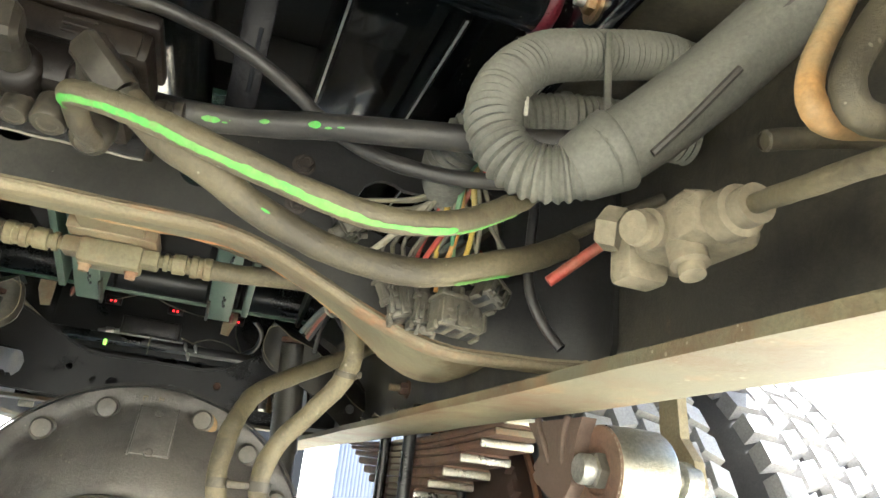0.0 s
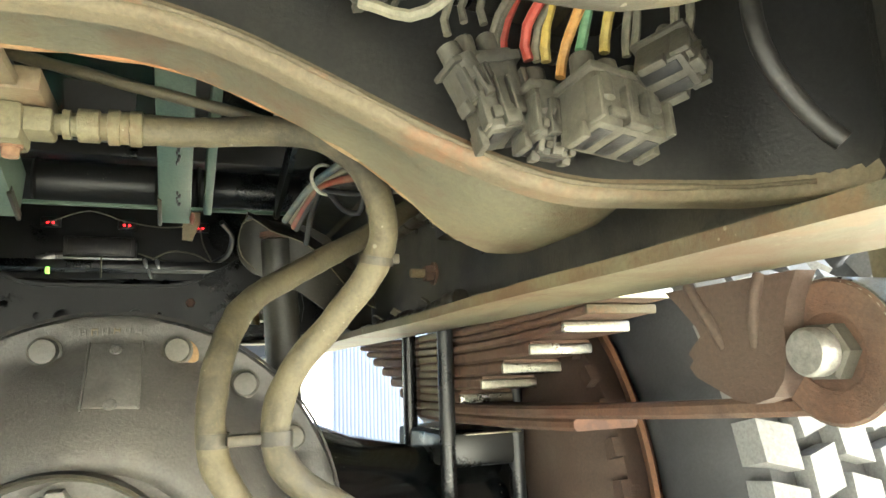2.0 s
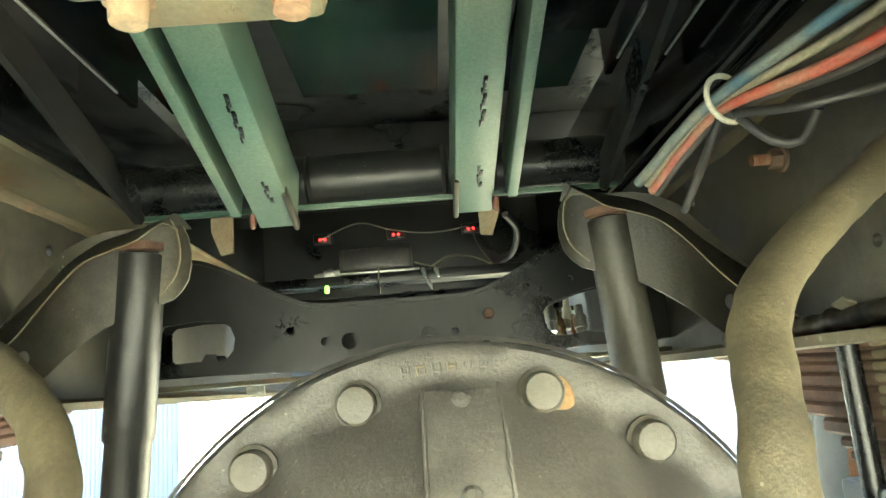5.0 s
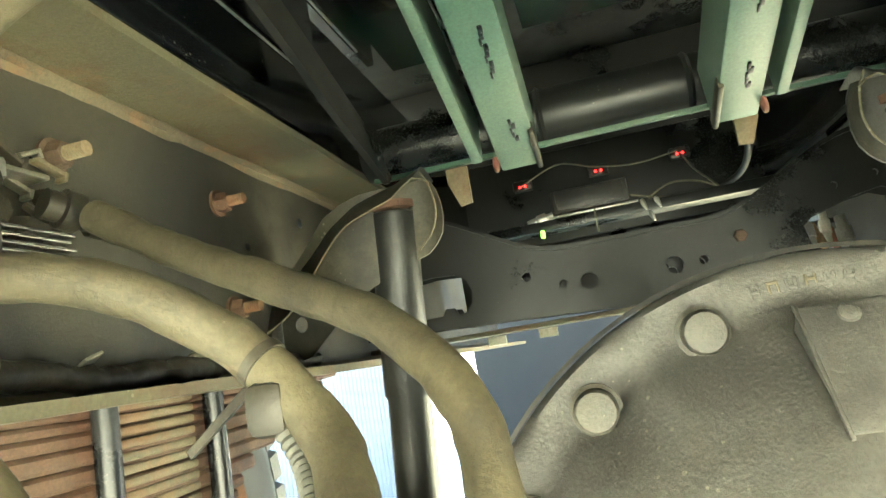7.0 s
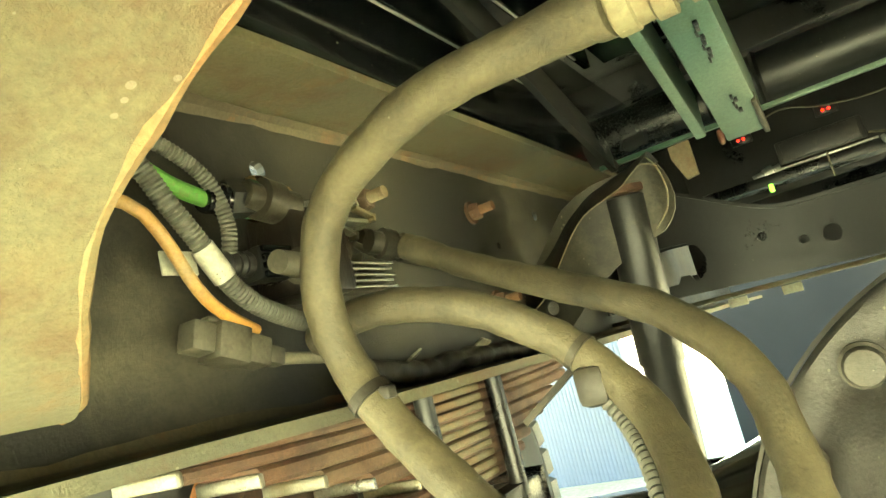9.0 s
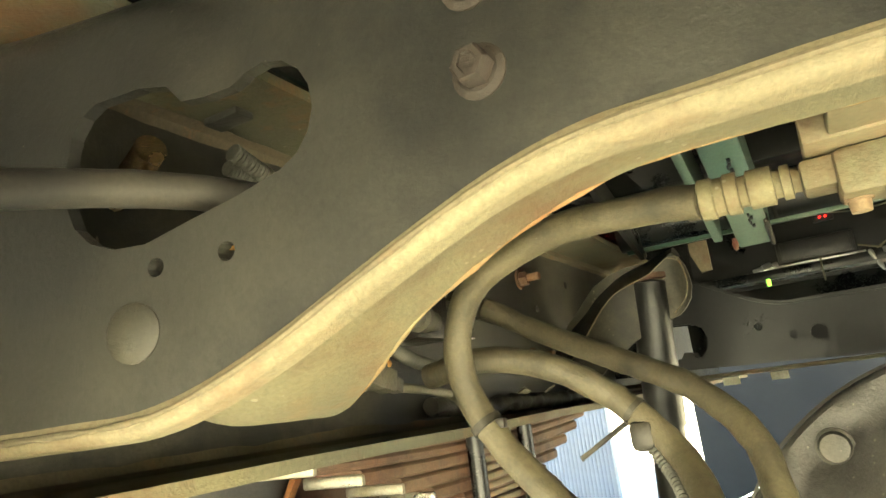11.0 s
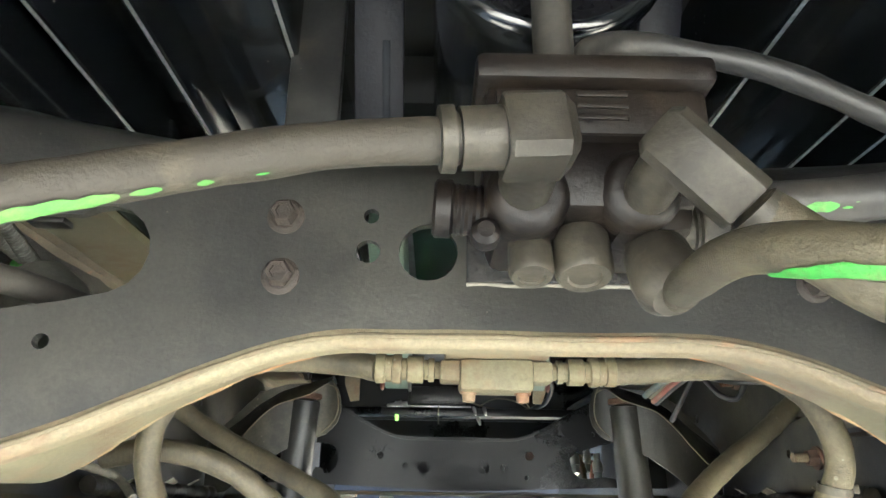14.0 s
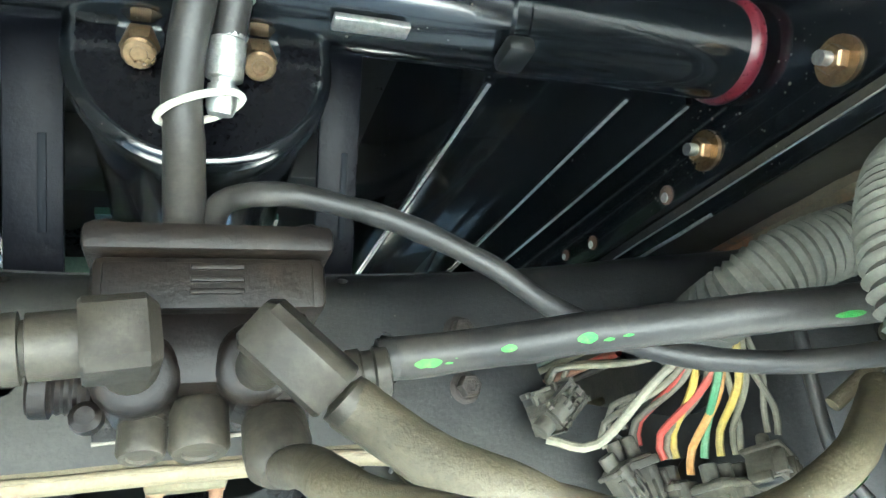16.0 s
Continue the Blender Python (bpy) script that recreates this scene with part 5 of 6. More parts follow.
hose("air_hose", [(-0.044, 0.8038, 0.7725), (-0.058, 0.8025, 0.7712), (-0.080, 0.800, 0.768), (-0.112, 0.792, 0.758), (-0.150, 0.781, 0.744), (-0.185, 0.768, 0.728), (-0.235, 0.742, 0.708), (-0.31, 0.69, 0.69), (-0.412, 0.60, 0.69)], 0.0070, HOSE_BROWN, "dusty brown air hose with green paint on its underside", marks=((0.128, 0.135, -2.4, 0.12), (0.158, 0.168, -2.6, 0.20), (0.186, 0.204, -2.4, 0.24), (0.210, 0.38, -2.4, 0.42), (0.37, 0.75, -1.8, 0.64)))
hose("air_hose", [(0.0465, 0.8145, 0.7545), (0.0605, 0.8105, 0.7425), (0.0755, 0.8065, 0.7310), (0.0945, 0.8085, 0.7235), (0.1263, 0.8245, 0.7126), (0.1771, 0.8359, 0.7008), (0.2322, 0.8398, 0.7012), (0.2818, 0.8407, 0.7178), (0.3141, 0.8511, 0.7328), (0.3450, 0.8620, 0.7520)], 0.0092, HOSE, "thick dusty tan air hose sagging to the rail", marks=((0.67, 0.79, -3.2, 0.24), (0.28, 0.30, -0.2, 0.14)))
hose("air_hose", [(0.0300, 0.8420, 0.7385), (0.0268, 0.8202, 0.7365), (0.0280, 0.7883, 0.7343), (0.0374, 0.7547, 0.7227), (0.0718, 0.7350, 0.7098), (0.1185, 0.7207, 0.6923), (0.1704, 0.7223, 0.6837), (0.2136, 0.7368, 0.6952), (0.2520, 0.7578, 0.7217), (0.2777, 0.7836, 0.7459), (0.3050, 0.8150, 0.7720)], 0.0061, HOSE, "tan air hose streaked with bright green paint", marks=((0.16, 0.66, -1.0, 0.40), (0.66, 0.78, -1.6, 0.22)))
hose("air_hose", [(0.0705, 0.8590, 0.7775), (0.1072, 0.8525, 0.7790), (0.1598, 0.8312, 0.7799), (0.2101, 0.8116, 0.7800), (0.2549, 0.7937, 0.7792), (0.3015, 0.7717, 0.7794)], 0.0088, HOSE_DARK, "grey air hose with small green paint spots", marks=((0.050, 0.100, -0.6, 0.34), (0.104, 0.118, -0.75, 0.18), (0.122, 0.127, -0.5, 0.10), (0.205, 0.23, -0.35, 0.22), (0.325, 0.36, -0.4, 0.34), (0.365, 0.385, -0.6, 0.12), (0.40, 0.415, -0.5, 0.10), (0.75, 0.80, -0.7, 0.2)))
hose("air_line", [(0.0040, 0.8580, 0.8290), (0.0100, 0.8600, 0.8450), (0.0285, 0.8660, 0.8530), (0.0519, 0.8695, 0.8526), (0.0875, 0.8661, 0.8410), (0.1276, 0.8662, 0.8217), (0.1577, 0.8612, 0.7979), (0.1939, 0.8418, 0.7727), (0.2428, 0.8191, 0.7609), (0.2893, 0.7924, 0.7594)], 0.0052, HOSE_DARK, "thin black air line arching off the valve lid")
hose("hydraulic_hose", [(-0.004, 0.858, 0.827), (-0.005, 0.856, 0.865), (-0.006, 0.845, 0.893), (-0.002, 0.832, 0.918), (0.006, 0.82, 0.95), (0.012, 0.80, 1.0)], 0.0082, HOSE_DARK, "black hydraulic hose rising to the hoist cylinder")
wl = thing("hose_coupling", "steel hose coupling with white sleeve and cable tie", "coupling", (0.014, 0.85, 0.9))
part("ferrule", lathe(B(), (0.0085, 0.850, 0.880), (0.10, -0.35, 1), [(0, 0.005), (0.003, 0.0062), (0.012, 0.0062), (0.0125, 0.0050), (0.0145, 0.0050), (0.015, 0.0076), (0.031, 0.0076), (0.032, 0.0066), (0.034, 0.0066)], 20), STEEL, wl)
part("bare_hose", tube(B(), [(0.0110, 0.8400, 0.910), (0.0125, 0.836, 0.918), (0.0140, 0.832, 0.926)], 0.0070, 14), HOSE_DARK, wl, "short bare black hose")
part("sleeve", tube(B(), [(0.0140, 0.832, 0.926), (0.0175, 0.825, 0.948), (0.027, 0.815, 0.975)], 0.0080, 16), WHITE, wl, "white hose sleeve")
tie = [(0.001 + 0.0165 * math.cos(a) * 1.0, 0.8475 + 0.010 * math.sin(a), 0.881 + 0.006 * math.cos(a)) for a in (2 * math.pi * k / 12 for k in range(13))]
part("cable_tie", tube(B(), tie, 0.0016, 8), WHITE, wl, "white cable tie")

# brake tee behind the crossmember, with its two hoses
tee = thing("hose_tee", "dusty rust-stained tee block on a rusty bracket", "tee fitting", (0.0, 1.185, 0.75))
bm = B()
box(bm, (-0.042, 1.150, 0.770), (0.042, 1.215, 0.786), 0.002)
box(bm, (-0.030, 1.055, 0.772), (0.030, 1.16, 0.780), 0.002)
part("bracket", bm, LIP, tee, "rust-stained tan mounting bracket")
bm = B()
box(bm, (-0.030, 1.168, 0.744), (0.030, 1.202, 0.770), 0.004)
box(bm, (-0.046, 1.172, 0.752), (0.046, 1.198, 0.769), 0.003)
part("block", bm, FLANGE, tee)
bm = B()
plate(bm, [(0.050, 0.758), (0.092, 0.758), (0.092, 0.800), (0.046, 0.800)], [circle(0.0615, 0.7655, 0.0042, 14)], 0.004, lambda u, v, w: Vector((u, 1.200 + w, v)))
part("dark_tab", bm, SATIN, tee, "dark purple-black steel tab with a hole")
for x in (-0.022, 0.022):
    part("block_bolt", lathe(B(), (x, 1.184, 0.746), (0, 0, -1), [(0, 0.007), (0.003, 0.007), (0.003, 0.0055), (0.009, 0.005), (0.010, 0)], 12, False), ORANGE_RUST, tee, "orange rusted bolt end")
for s in SIDES:
    bm = lathe(B(), (s * 0.046, 1.185, 0.762), (s, 0, 0.02), [(0, 0.007), (0.004, 0.007), (0.0045, 0.0098), (0.009, 0.0098), (0.0095, 0.008), (0.013, 0.008), (0.0135, 0.0112), (0.026, 0.0112), (0.027, 0.009), (0.031, 0.009), (0.0315, 0.0122), (0.038, 0.0122), (0.039, 0.011), (0.044, 0.011), (0.045, 0.0122), (0.052, 0.0122), (0.053, 0.010)], 24)
    part("hose_fitting", bm, FLANGE, tee)
tee.location += Vector((0, 0.0065, 0.0070))
hose("brake_hose", [(0.0990, 1.1920, 0.7700), (0.1388, 1.1945, 0.7727), (0.1847, 1.1846, 0.7752), (0.2233, 1.1723, 0.7662), (0.2505, 1.1658, 0.7381), (0.2594, 1.1652, 0.7054), (0.2550, 1.1757, 0.6770), (0.2312, 1.1957, 0.6405), (0.2029, 1.2117, 0.6042), (0.1905, 1.2076, 0.5630), (0.2043, 1.2038, 0.5301), (0.2604, 1.2241, 0.4932), (0.3200, 1.3300, 0.4500)], 0.0105, HOSE, "thick tan brake hose looping down to the axle", group="brake hoses", lump=0.0011)
hose("brake_hose", [(0.3624, 1.4010, 0.7816), (0.3022, 1.3665, 0.7404), (0.2240, 1.3189, 0.6931), (0.1761, 1.2730, 0.6592), (0.1563, 1.2387, 0.6232), (0.1484, 1.2239, 0.5834), (0.1506, 1.2185, 0.5489), (0.1616, 1.2216, 0.5245), (0.1892, 1.2593, 0.4838)], 0.0105, HOSE, "thick tan brake hose from the rail valve", group="brake hoses", lump=0.0011)
hose("brake_hose", [(-0.0990, 1.1920, 0.7700), (-0.1285, 1.1990, 0.7755), (-0.1978, 1.2085, 0.7775), (-0.2620, 1.2221, 0.7586), (-0.2899, 1.2304, 0.7212), (-0.2877, 1.2360, 0.6771), (-0.2603, 1.2352, 0.6334), (-0.2162, 1.2261, 0.5925), (-0.1740, 1.2229, 0.5581), (-0.1475, 1.2258, 0.5175)], 0.0105, HOSE, "thick tan brake hose looping down to the axle", group="brake hoses", lump=0.0011)
hose("brake_hose", [(-0.3486, 1.4118, 0.7652), (-0.2913, 1.4071, 0.7313), (-0.2209, 1.3843, 0.6973), (-0.1558, 1.3604, 0.6649), (-0.1145, 1.3287, 0.6259), (-0.1029, 1.3038, 0.5889), (-0.0972, 1.2762, 0.5522), (-0.0979, 1.2558, 0.5170)], 0.0105, HOSE, "thick tan brake hose from the rail valve", group="brake hoses", lump=0.0011)
hose("brake_hose", [(-0.3543, 1.2929, 0.7003), (-0.3019, 1.2852, 0.7065), (-0.2473, 1.2939, 0.6941), (-0.1992, 1.3081, 0.6613), (-0.1622, 1.2993, 0.6223), (-0.1420, 1.2644, 0.5955), (-0.1326, 1.2314, 0.5666), (-0.1313, 1.2108, 0.5341)], 0.0105, HOSE, "thick tan brake hose bent off the rail, tied with plastic", group="brake hoses", lump=0.0011)
hose("air_line", [(-0.050, 1.2248, 0.840), (0.0, 1.217, 0.8275), (0.05, 1.2092, 0.8153), (0.10, 1.2016, 0.803), (0.17, 1.191, 0.786), (0.205, 1.196, 0.777), (0.245, 1.205, 0.774), (0.29, 1.205, 0.779), (0.34, 1.208, 0.789), (0.41, 1.225, 0.802)], 0.0043, HOSE, "thin yellowish dusty air line crossing above the brake hose")
cl = thing("hose_clamp", "dusty steel clamp joining two brake hoses", "clamp", (0.170, 1.21, 0.56))
for x in (0.1500, 0.1912):
    part("band", lathe(B(), (x, 1.2185 - (0.0115 if x > 0.16 else 0), 0.554), (0, 0, 1), [(0, 0.0118), (0.010, 0.0118)], 20, False), FITTING, cl)
bm = B()
box(bm, (0.158, 1.202, 0.555), (0.184, 1.216, 0.563), 0.002)
part("bridge", bm, FITTING, cl)
for s, p, d in ((1, (0.2560, 1.1735, 0.6810), (-0.10, 0.25, -1)), (-1, (-0.2780, 1.2365, 0.6572), (0.54, -0.01, -0.84))):
    t = thing("cable_tie", "dusty plastic cable tie round a brake hose", "cable tie", p, "hose ties")
    part("band", lathe(B(), p, d, [(-0.003, 0.0112), (-0.003, 0.0125), (0.003, 0.0125), (0.003, 0.0112)], 20, False), FITTING, t)
    bm = B()
    box(bm, (p[0] + 0.009, p[1] - 0.006, p[2] - 0.003), (p[0] + 0.016, p[1] + 0.001, p[2] + 0.004), 0.001)
    part("buckle", bm, FITTING, t)

# ---------------------------------------------------------------- rail valves with their ports and plugs
def rail_valve(s):
    v = thing("rail_modulator_valve", "dusty cast brake modulator valve on the rail web", "valve", (s * XW, 1.36, 0.75), "rail valves")
    bm = B()
    box(bm, (s * 0.390 - 0.020, 1.30, 0.735), (s * 0.390 + 0.0245, 1.362, 0.800), 0.006)
    box(bm, (s * 0.385 - 0.022, 1.315, 0.748), (s * 0.385 + 0.02, 1.355, 0.790), 0.006)
    part("casting", bm, VALVE, v)
    for k in range(5 if s < 0 else 0):
        bm = B()
        box(bm, (s * 0.384 - 0.013, 1.3635, 0.738 + 0.0048 * k), (s * 0.384 + 0.013, 1.420 - 0.004 * (k % 2), 0.7402 + 0.0048 * k), 0.0005)
        part("fin", bm, SILVER, v, "thin pale metal fin")
    for y, z, r in ((1.372, 0.772, 0.009), (1.392, 0.764, 0.0075), (1.368, 0.790, 0.007)):
        part("nut", hexagon(B(), (s * 0.395, y, z), (-s, 0.2, -0.1), r, 0.016), FITTING, v)
    bm = B()
    box(bm, (s * 0.392 - 0.012, 1.372, 0.796), (s * 0.392 + 0.012, 1.412, 0.7995), 0.0008)
    part("strap", bm, SILVER, v, "thin pale strap")
    part("upper_port", lathe(B(), (s * 0.376, 1.318, 0.800), (0, -1, 0.15), [(0, 0.012), (0.015, 0.012), (0.016, 0.015), (0.032, 0.015), (0.033, 0.010), (0.045, 0.010), (0.046, 0.008)], 20), FITTING, v)
    part("hose_port", lathe(B(), (s * 0.376, 1.400, 0.778), (-s * 0.35, 0.9, -0.25), [(0, 0.010), (0.010, 0.010), (0.011, 0.0135), (0.022, 0.0135), (0.023, 0.010), (0.030, 0.010), (0.031, 0.0125), (0.040, 0.0125), (0.041, 0.011), (0.046, 0.0125), (0.055, 0.0125)], 20), FITTING, v)
    part("plug_body", lathe(B(), (s * 0.372, 1.335, 0.752), (-s * 0.2, -1, 0.05), [(0, 0.011), (0.02, 0.011), (0.021, 0.013), (0.035, 0.013), (0.036, 0.009), (0.06, 0.008)], 18), PLASTIC, v)
    for y, z in ((1.345, 0.812), (1.375, 0.805)):
        part("cap_bolt", hexagon(B(), (s * 0.386, y, z - 0.014), (0, 0, 1), 0.007, 0.012), STEEL, v)
    # spring clips, a bar and a ribbed adaptor in front of the hose port
    for y, z, ry, long, m in ((1.398, 0.813, 0.5, 0.022, FITTING), (1.412, 0.818, -0.4, 0.018, SILVER), (1.430, 0.812, 0.25, 0.026, LIP), (1.396, 0.796, 0.35, 0.034, SILVER)):
        bm = B()
        box(bm, (-0.004, -long / 2, -0.0016), (0.004, long / 2, 0.0016), 0.0006, Matrix.Translation((s * 0.397, y, z)) @ Matrix.Rotation(-ry, 4, "X"))
        box(bm, (-0.0045, long / 2 - 0.003, -0.005), (0.0045, long / 2, 0.002), 0.0006, Matrix.Translation((s * 0.397, y, z)) @ Matrix.Rotation(-ry, 4, "X"))
        part("spring_clip", bm, m, v, "small bent spring clip")
    part("adaptor", lathe(B(), (s * 0.396, 1.418, 0.790), (0, 0.96, -0.28), [(0, 0.006), (0.004, 0.0085), (0.012, 0.0085), (0.013, 0.006), (0.018, 0.006), (0.019, 0.0105), (0.029, 0.0105), (0.030, 0.008), (0.034, 0.008)], 6), FITTING, v, "dusty hexagon adaptor")
    for k in range(3):
        part("barb", lathe(B(), (s * 0.394, 1.405 + 0.007 * k, 0.781 - 0.002 * k), (-s * 0.6, 0.3, -0.6), [(0, 0.003), (0.010, 0.0034), (0.013, 0.002)], 8), FITTING, v)
    for k in range(6):
        bm = B()
        box(bm, (s * 0.394 - 0.011, 1.306 + 0.009 * k, 0.7995), (s * 0.394 + 0.011, 1.3085 + 0.009 * k, 0.8075 + 0.002 * (k % 2)), 0.0006)
        part("cooling_rib", bm, VALVE, v)
    return v


for s in SIDES:
    rail_valve(s)
    hz = thing("wiring_harness", "lumpy dark greasy wiring harness lying on the rail's lower flange", "harness", (s * 0.397, 1.5, 0.666), "rail harnesses")
    part("sleeve", tube(B(), [(s * 0.398, 1.36, 0.676), (s * 0.397, 1.42, 0.671), (s * 0.399, 1.47, 0.666), (s * 0.396, 1.53, 0.669), (s * 0.399, 1.60, 0.668), (s * 0.398, 1.70, 0.665), (s * 0.399, 1.82, 0.665)], 0.0095, 14, 0.004, lump=0.0030), FITTING, hz)
    for y, tilt in ((1.447, 0.3), (1.575, -0.25), (1.66, 0.15)):
        bm = B()
        box(bm, (-0.006, -0.009, -0.0012), (0.006, 0.009, 0.0012), 0.0005, Matrix.Translation((s * 0.392, y, 0.6800)) @ Matrix.Rotation(tilt, 4, "X") @ Matrix.Rotation(s * 0.5, 4, "Y"))
        part("tape_tab", bm, PALEW, hz, "pale tape tab")


def wire(pts, r, mat, label, name="wire", group="rail wiring", rib=0.0):
    return solo(name, tube(B(), pts, r, 12, 0.0010 if rib else 0.008, rib=rib, pitch=0.0030), mat, label, "wire" if name == "wire" else "conduit", group)


# left rail wiring
wire([(-0.380, 1.10, 0.850), (-0.382, 1.187, 0.842), (-0.380, 1.219, 0.834), (-0.378, 1.246, 0.815), (-0.378, 1.257, 0.788), (-0.382, 1.258, 0.766), (-0.39, 1.262, 0.75)], 0.0050, CONDUIT, "thin dark corrugated conduit bent down beside the rail valve", "conduit", rib=0.0005)
wire([(-0.374, 1.10, 0.860), (-0.374, 1.18, 0.830), (-0.374, 1.213, 0.791), (-0.374, 1.231, 0.767), (-0.375, 1.246, 0.746), (-0.378, 1.269, 0.731), (-0.38, 1.305, 0.719), (-0.385, 1.35, 0.712)], 0.0064, CONDUIT, "dark corrugated conduit with white tape", "conduit", rib=0.0005)
wire([(-0.409, 1.118, 0.806), (-0.388, 1.150, 0.800), (-0.369, 1.180, 0.790), (-0.364, 1.195, 0.772), (-0.368, 1.216, 0.741), (-0.372, 1.235, 0.726), (-0.376, 1.262, 0.714)], 0.0040, ORANGEW, "orange wire beside the rail valve")
wire([(-0.386, 1.15, 0.842), (-0.384, 1.186, 0.830), (-0.384, 1.222, 0.811), (-0.384, 1.262, 0.800)], 0.0056, PAINT_MARK, "bright green air line", "air_line")
bm = tube(B(), [(-0.3745, 1.2305, 0.7675), (-0.3748, 1.238, 0.757), (-0.3752, 1.2445, 0.748)], 0.0076, 14)
solo("tape_wrap", bm, WHITE, "white tape wrapped on the conduit", "tape")
bm = B()
box(bm, (-0.386, 1.208, 0.753), (-0.384, 1.233, 0.768), 0.0005)
solo("tape_flag", bm, WHITE, "small white tape flag behind the conduit", "tape")
af = thing("line_coupling", "glossy black and brass push-in coupling of the green air line", "coupling", (-0.382, 1.27, 0.803), "couplings")
part("sleeve", lathe(B(), (-0.384, 1.246, 0.803), (0.02, 1, 0.10), [(0, 0.0085), (0.002, 0.0095), (0.012, 0.0095), (0.013, 0.0115), (0.016, 0.0115)], 20), BLACK, af)
part("barrel", hexagon(B(), (-0.3837, 1.262, 0.8045), (0.02, 1, 0.10), 0.0135, 0.028), SATIN, af)
part("collar", lathe(B(), (-0.3832, 1.289, 0.807), (0.02, 1, 0.10), [(0, 0.0125), (0.001, 0.0165), (0.006, 0.0165), (0.007, 0.013), (0.012, 0.013), (0.013, 0.010), (0.03, 0.010)], 22), BRASS, af, "dull brass collar")
part("blue_ring", lathe(B(), (-0.3834, 1.2845, 0.8065), (0.02, 1, 0.10), [(0, 0.0138), (0.003, 0.0138)], 22), GREENW, af, "turquoise ring")
bc = thing("wire_connector", "black ribbed sensor connector with its boot", "connector", (-0.382, 1.25, 0.76), "connectors")
part("boot", lathe(B(), (-0.383, 1.248, 0.759), (0, 1, 0.02), [(0, 0.006)] + [(0.002 + 0.003 * k, 0.0088 if k % 2 else 0.0076) for k in range(8)] + [(0.027, 0.0076)], 18), HOSE_DARK, bc)
for k in range(4):
    bm = B()
    box(bm, (-0.396, 1.275, 0.748 + 0.0058 * k), (-0.369, 1.322, 0.752 + 0.0058 * k), 0.0008)
    part("rib", bm, BLACK, bc)
bm = B()
box(bm, (-0.393, 1.273, 0.747), (-0.372, 1.320, 0.770), 0.002)
part("shell", bm, SATIN, bc)
cn = thing("wire_connector", "grey two-part plug connector under the rail valve", "connector", (-0.382, 1.25, 0.71), "connectors")
tiltc = Matrix.Translation((-0.380, 1.212, 0.716)) @ Matrix.Rotation(radians(-17), 4, "X")
for name, ya, yb, w, q in (("cap", 0.0, 0.016, 0.008, 0.009), ("shell", 0.0165, 0.040, 0.011, 0.0115), ("latch", 0.0405, 0.058, 0.0085, 0.0095), ("tail", 0.0585, 0.072, 0.006, 0.006)):
    bm = B()
    box(bm, (-w, ya, -q), (w, yb, q), 0.0018, tiltc)
    part(name, bm, PLASTIC, cn)
bm = B()
box(bm, (-0.004, 0.012, 0.0117), (0.004, 0.046, 0.0142), 0.0008, tiltc)
part("clip", bm, PLASTIC, cn)
wire([(-0.380, 1.280, 0.695), (-0.375, 1.32, 0.690), (-0.36, 1.34, 0.682), (-0.33, 1.31, 0.664)], 0.0042, GREYW, "grey cable from the plug connector")

# right rail wiring towards the back
for k, (m, dx, dz) in enumerate(((BLUEW, -0.010, 0.004), (RED, 0.014, -0.012), (HOSE_DARK, 0.0, 0.010), (GREYW, 0.006, 0.0), (HOSE_DARK, 0.020, -0.018))):
    wire([(0.258 + dx * 0.5, 1.62, 0.806 + dz * 0.5), (0.268 + dx * 0.3, 1.54, 0.822 + dz * 0.5), (0.280 + dx * 0.3, 1.485, 0.830 + dz * 0.5), (0.306 + dx, 1.40, 0.830 + dz), (0.340 + dx, 1.29, 0.838 + dz), (0.372 + dx * 0.8, 1.14, 0.848 + dz)], 0.0046 if k < 3 else 0.0036, m, ("blue", "red", "black", "grey", "black")[k] + " cable tied in a bundle along the rail")
t2 = [(0.282 + 0.018 * math.cos(a), 1.488 + 0.008 * math.cos(a), 0.830 + 0.018 * math.sin(a)) for a in (2 * math.pi * k / 14 for k in range(15))]
solo("cable_tie", tube(B(), t2, 0.0022, 8), WHITE, "white cable tie round the cable bundle", "cable tie")
for pts in ([(0.282, 1.48, 0.815), (0.305, 1.44, 0.802), (0.33, 1.42, 0.80), (0.355, 1.38, 0.795)], [(0.285, 1.48, 0.812), (0.30, 1.47, 0.79), (0.315, 1.46, 0.785), (0.318, 1.44, 0.80)], [(0.275, 1.49, 0.815), (0.27, 1.52, 0.79), (0.275, 1.58, 0.77)]):
    wire(pts, 0.0035, HOSE_DARK, "black wire loop near the rail")

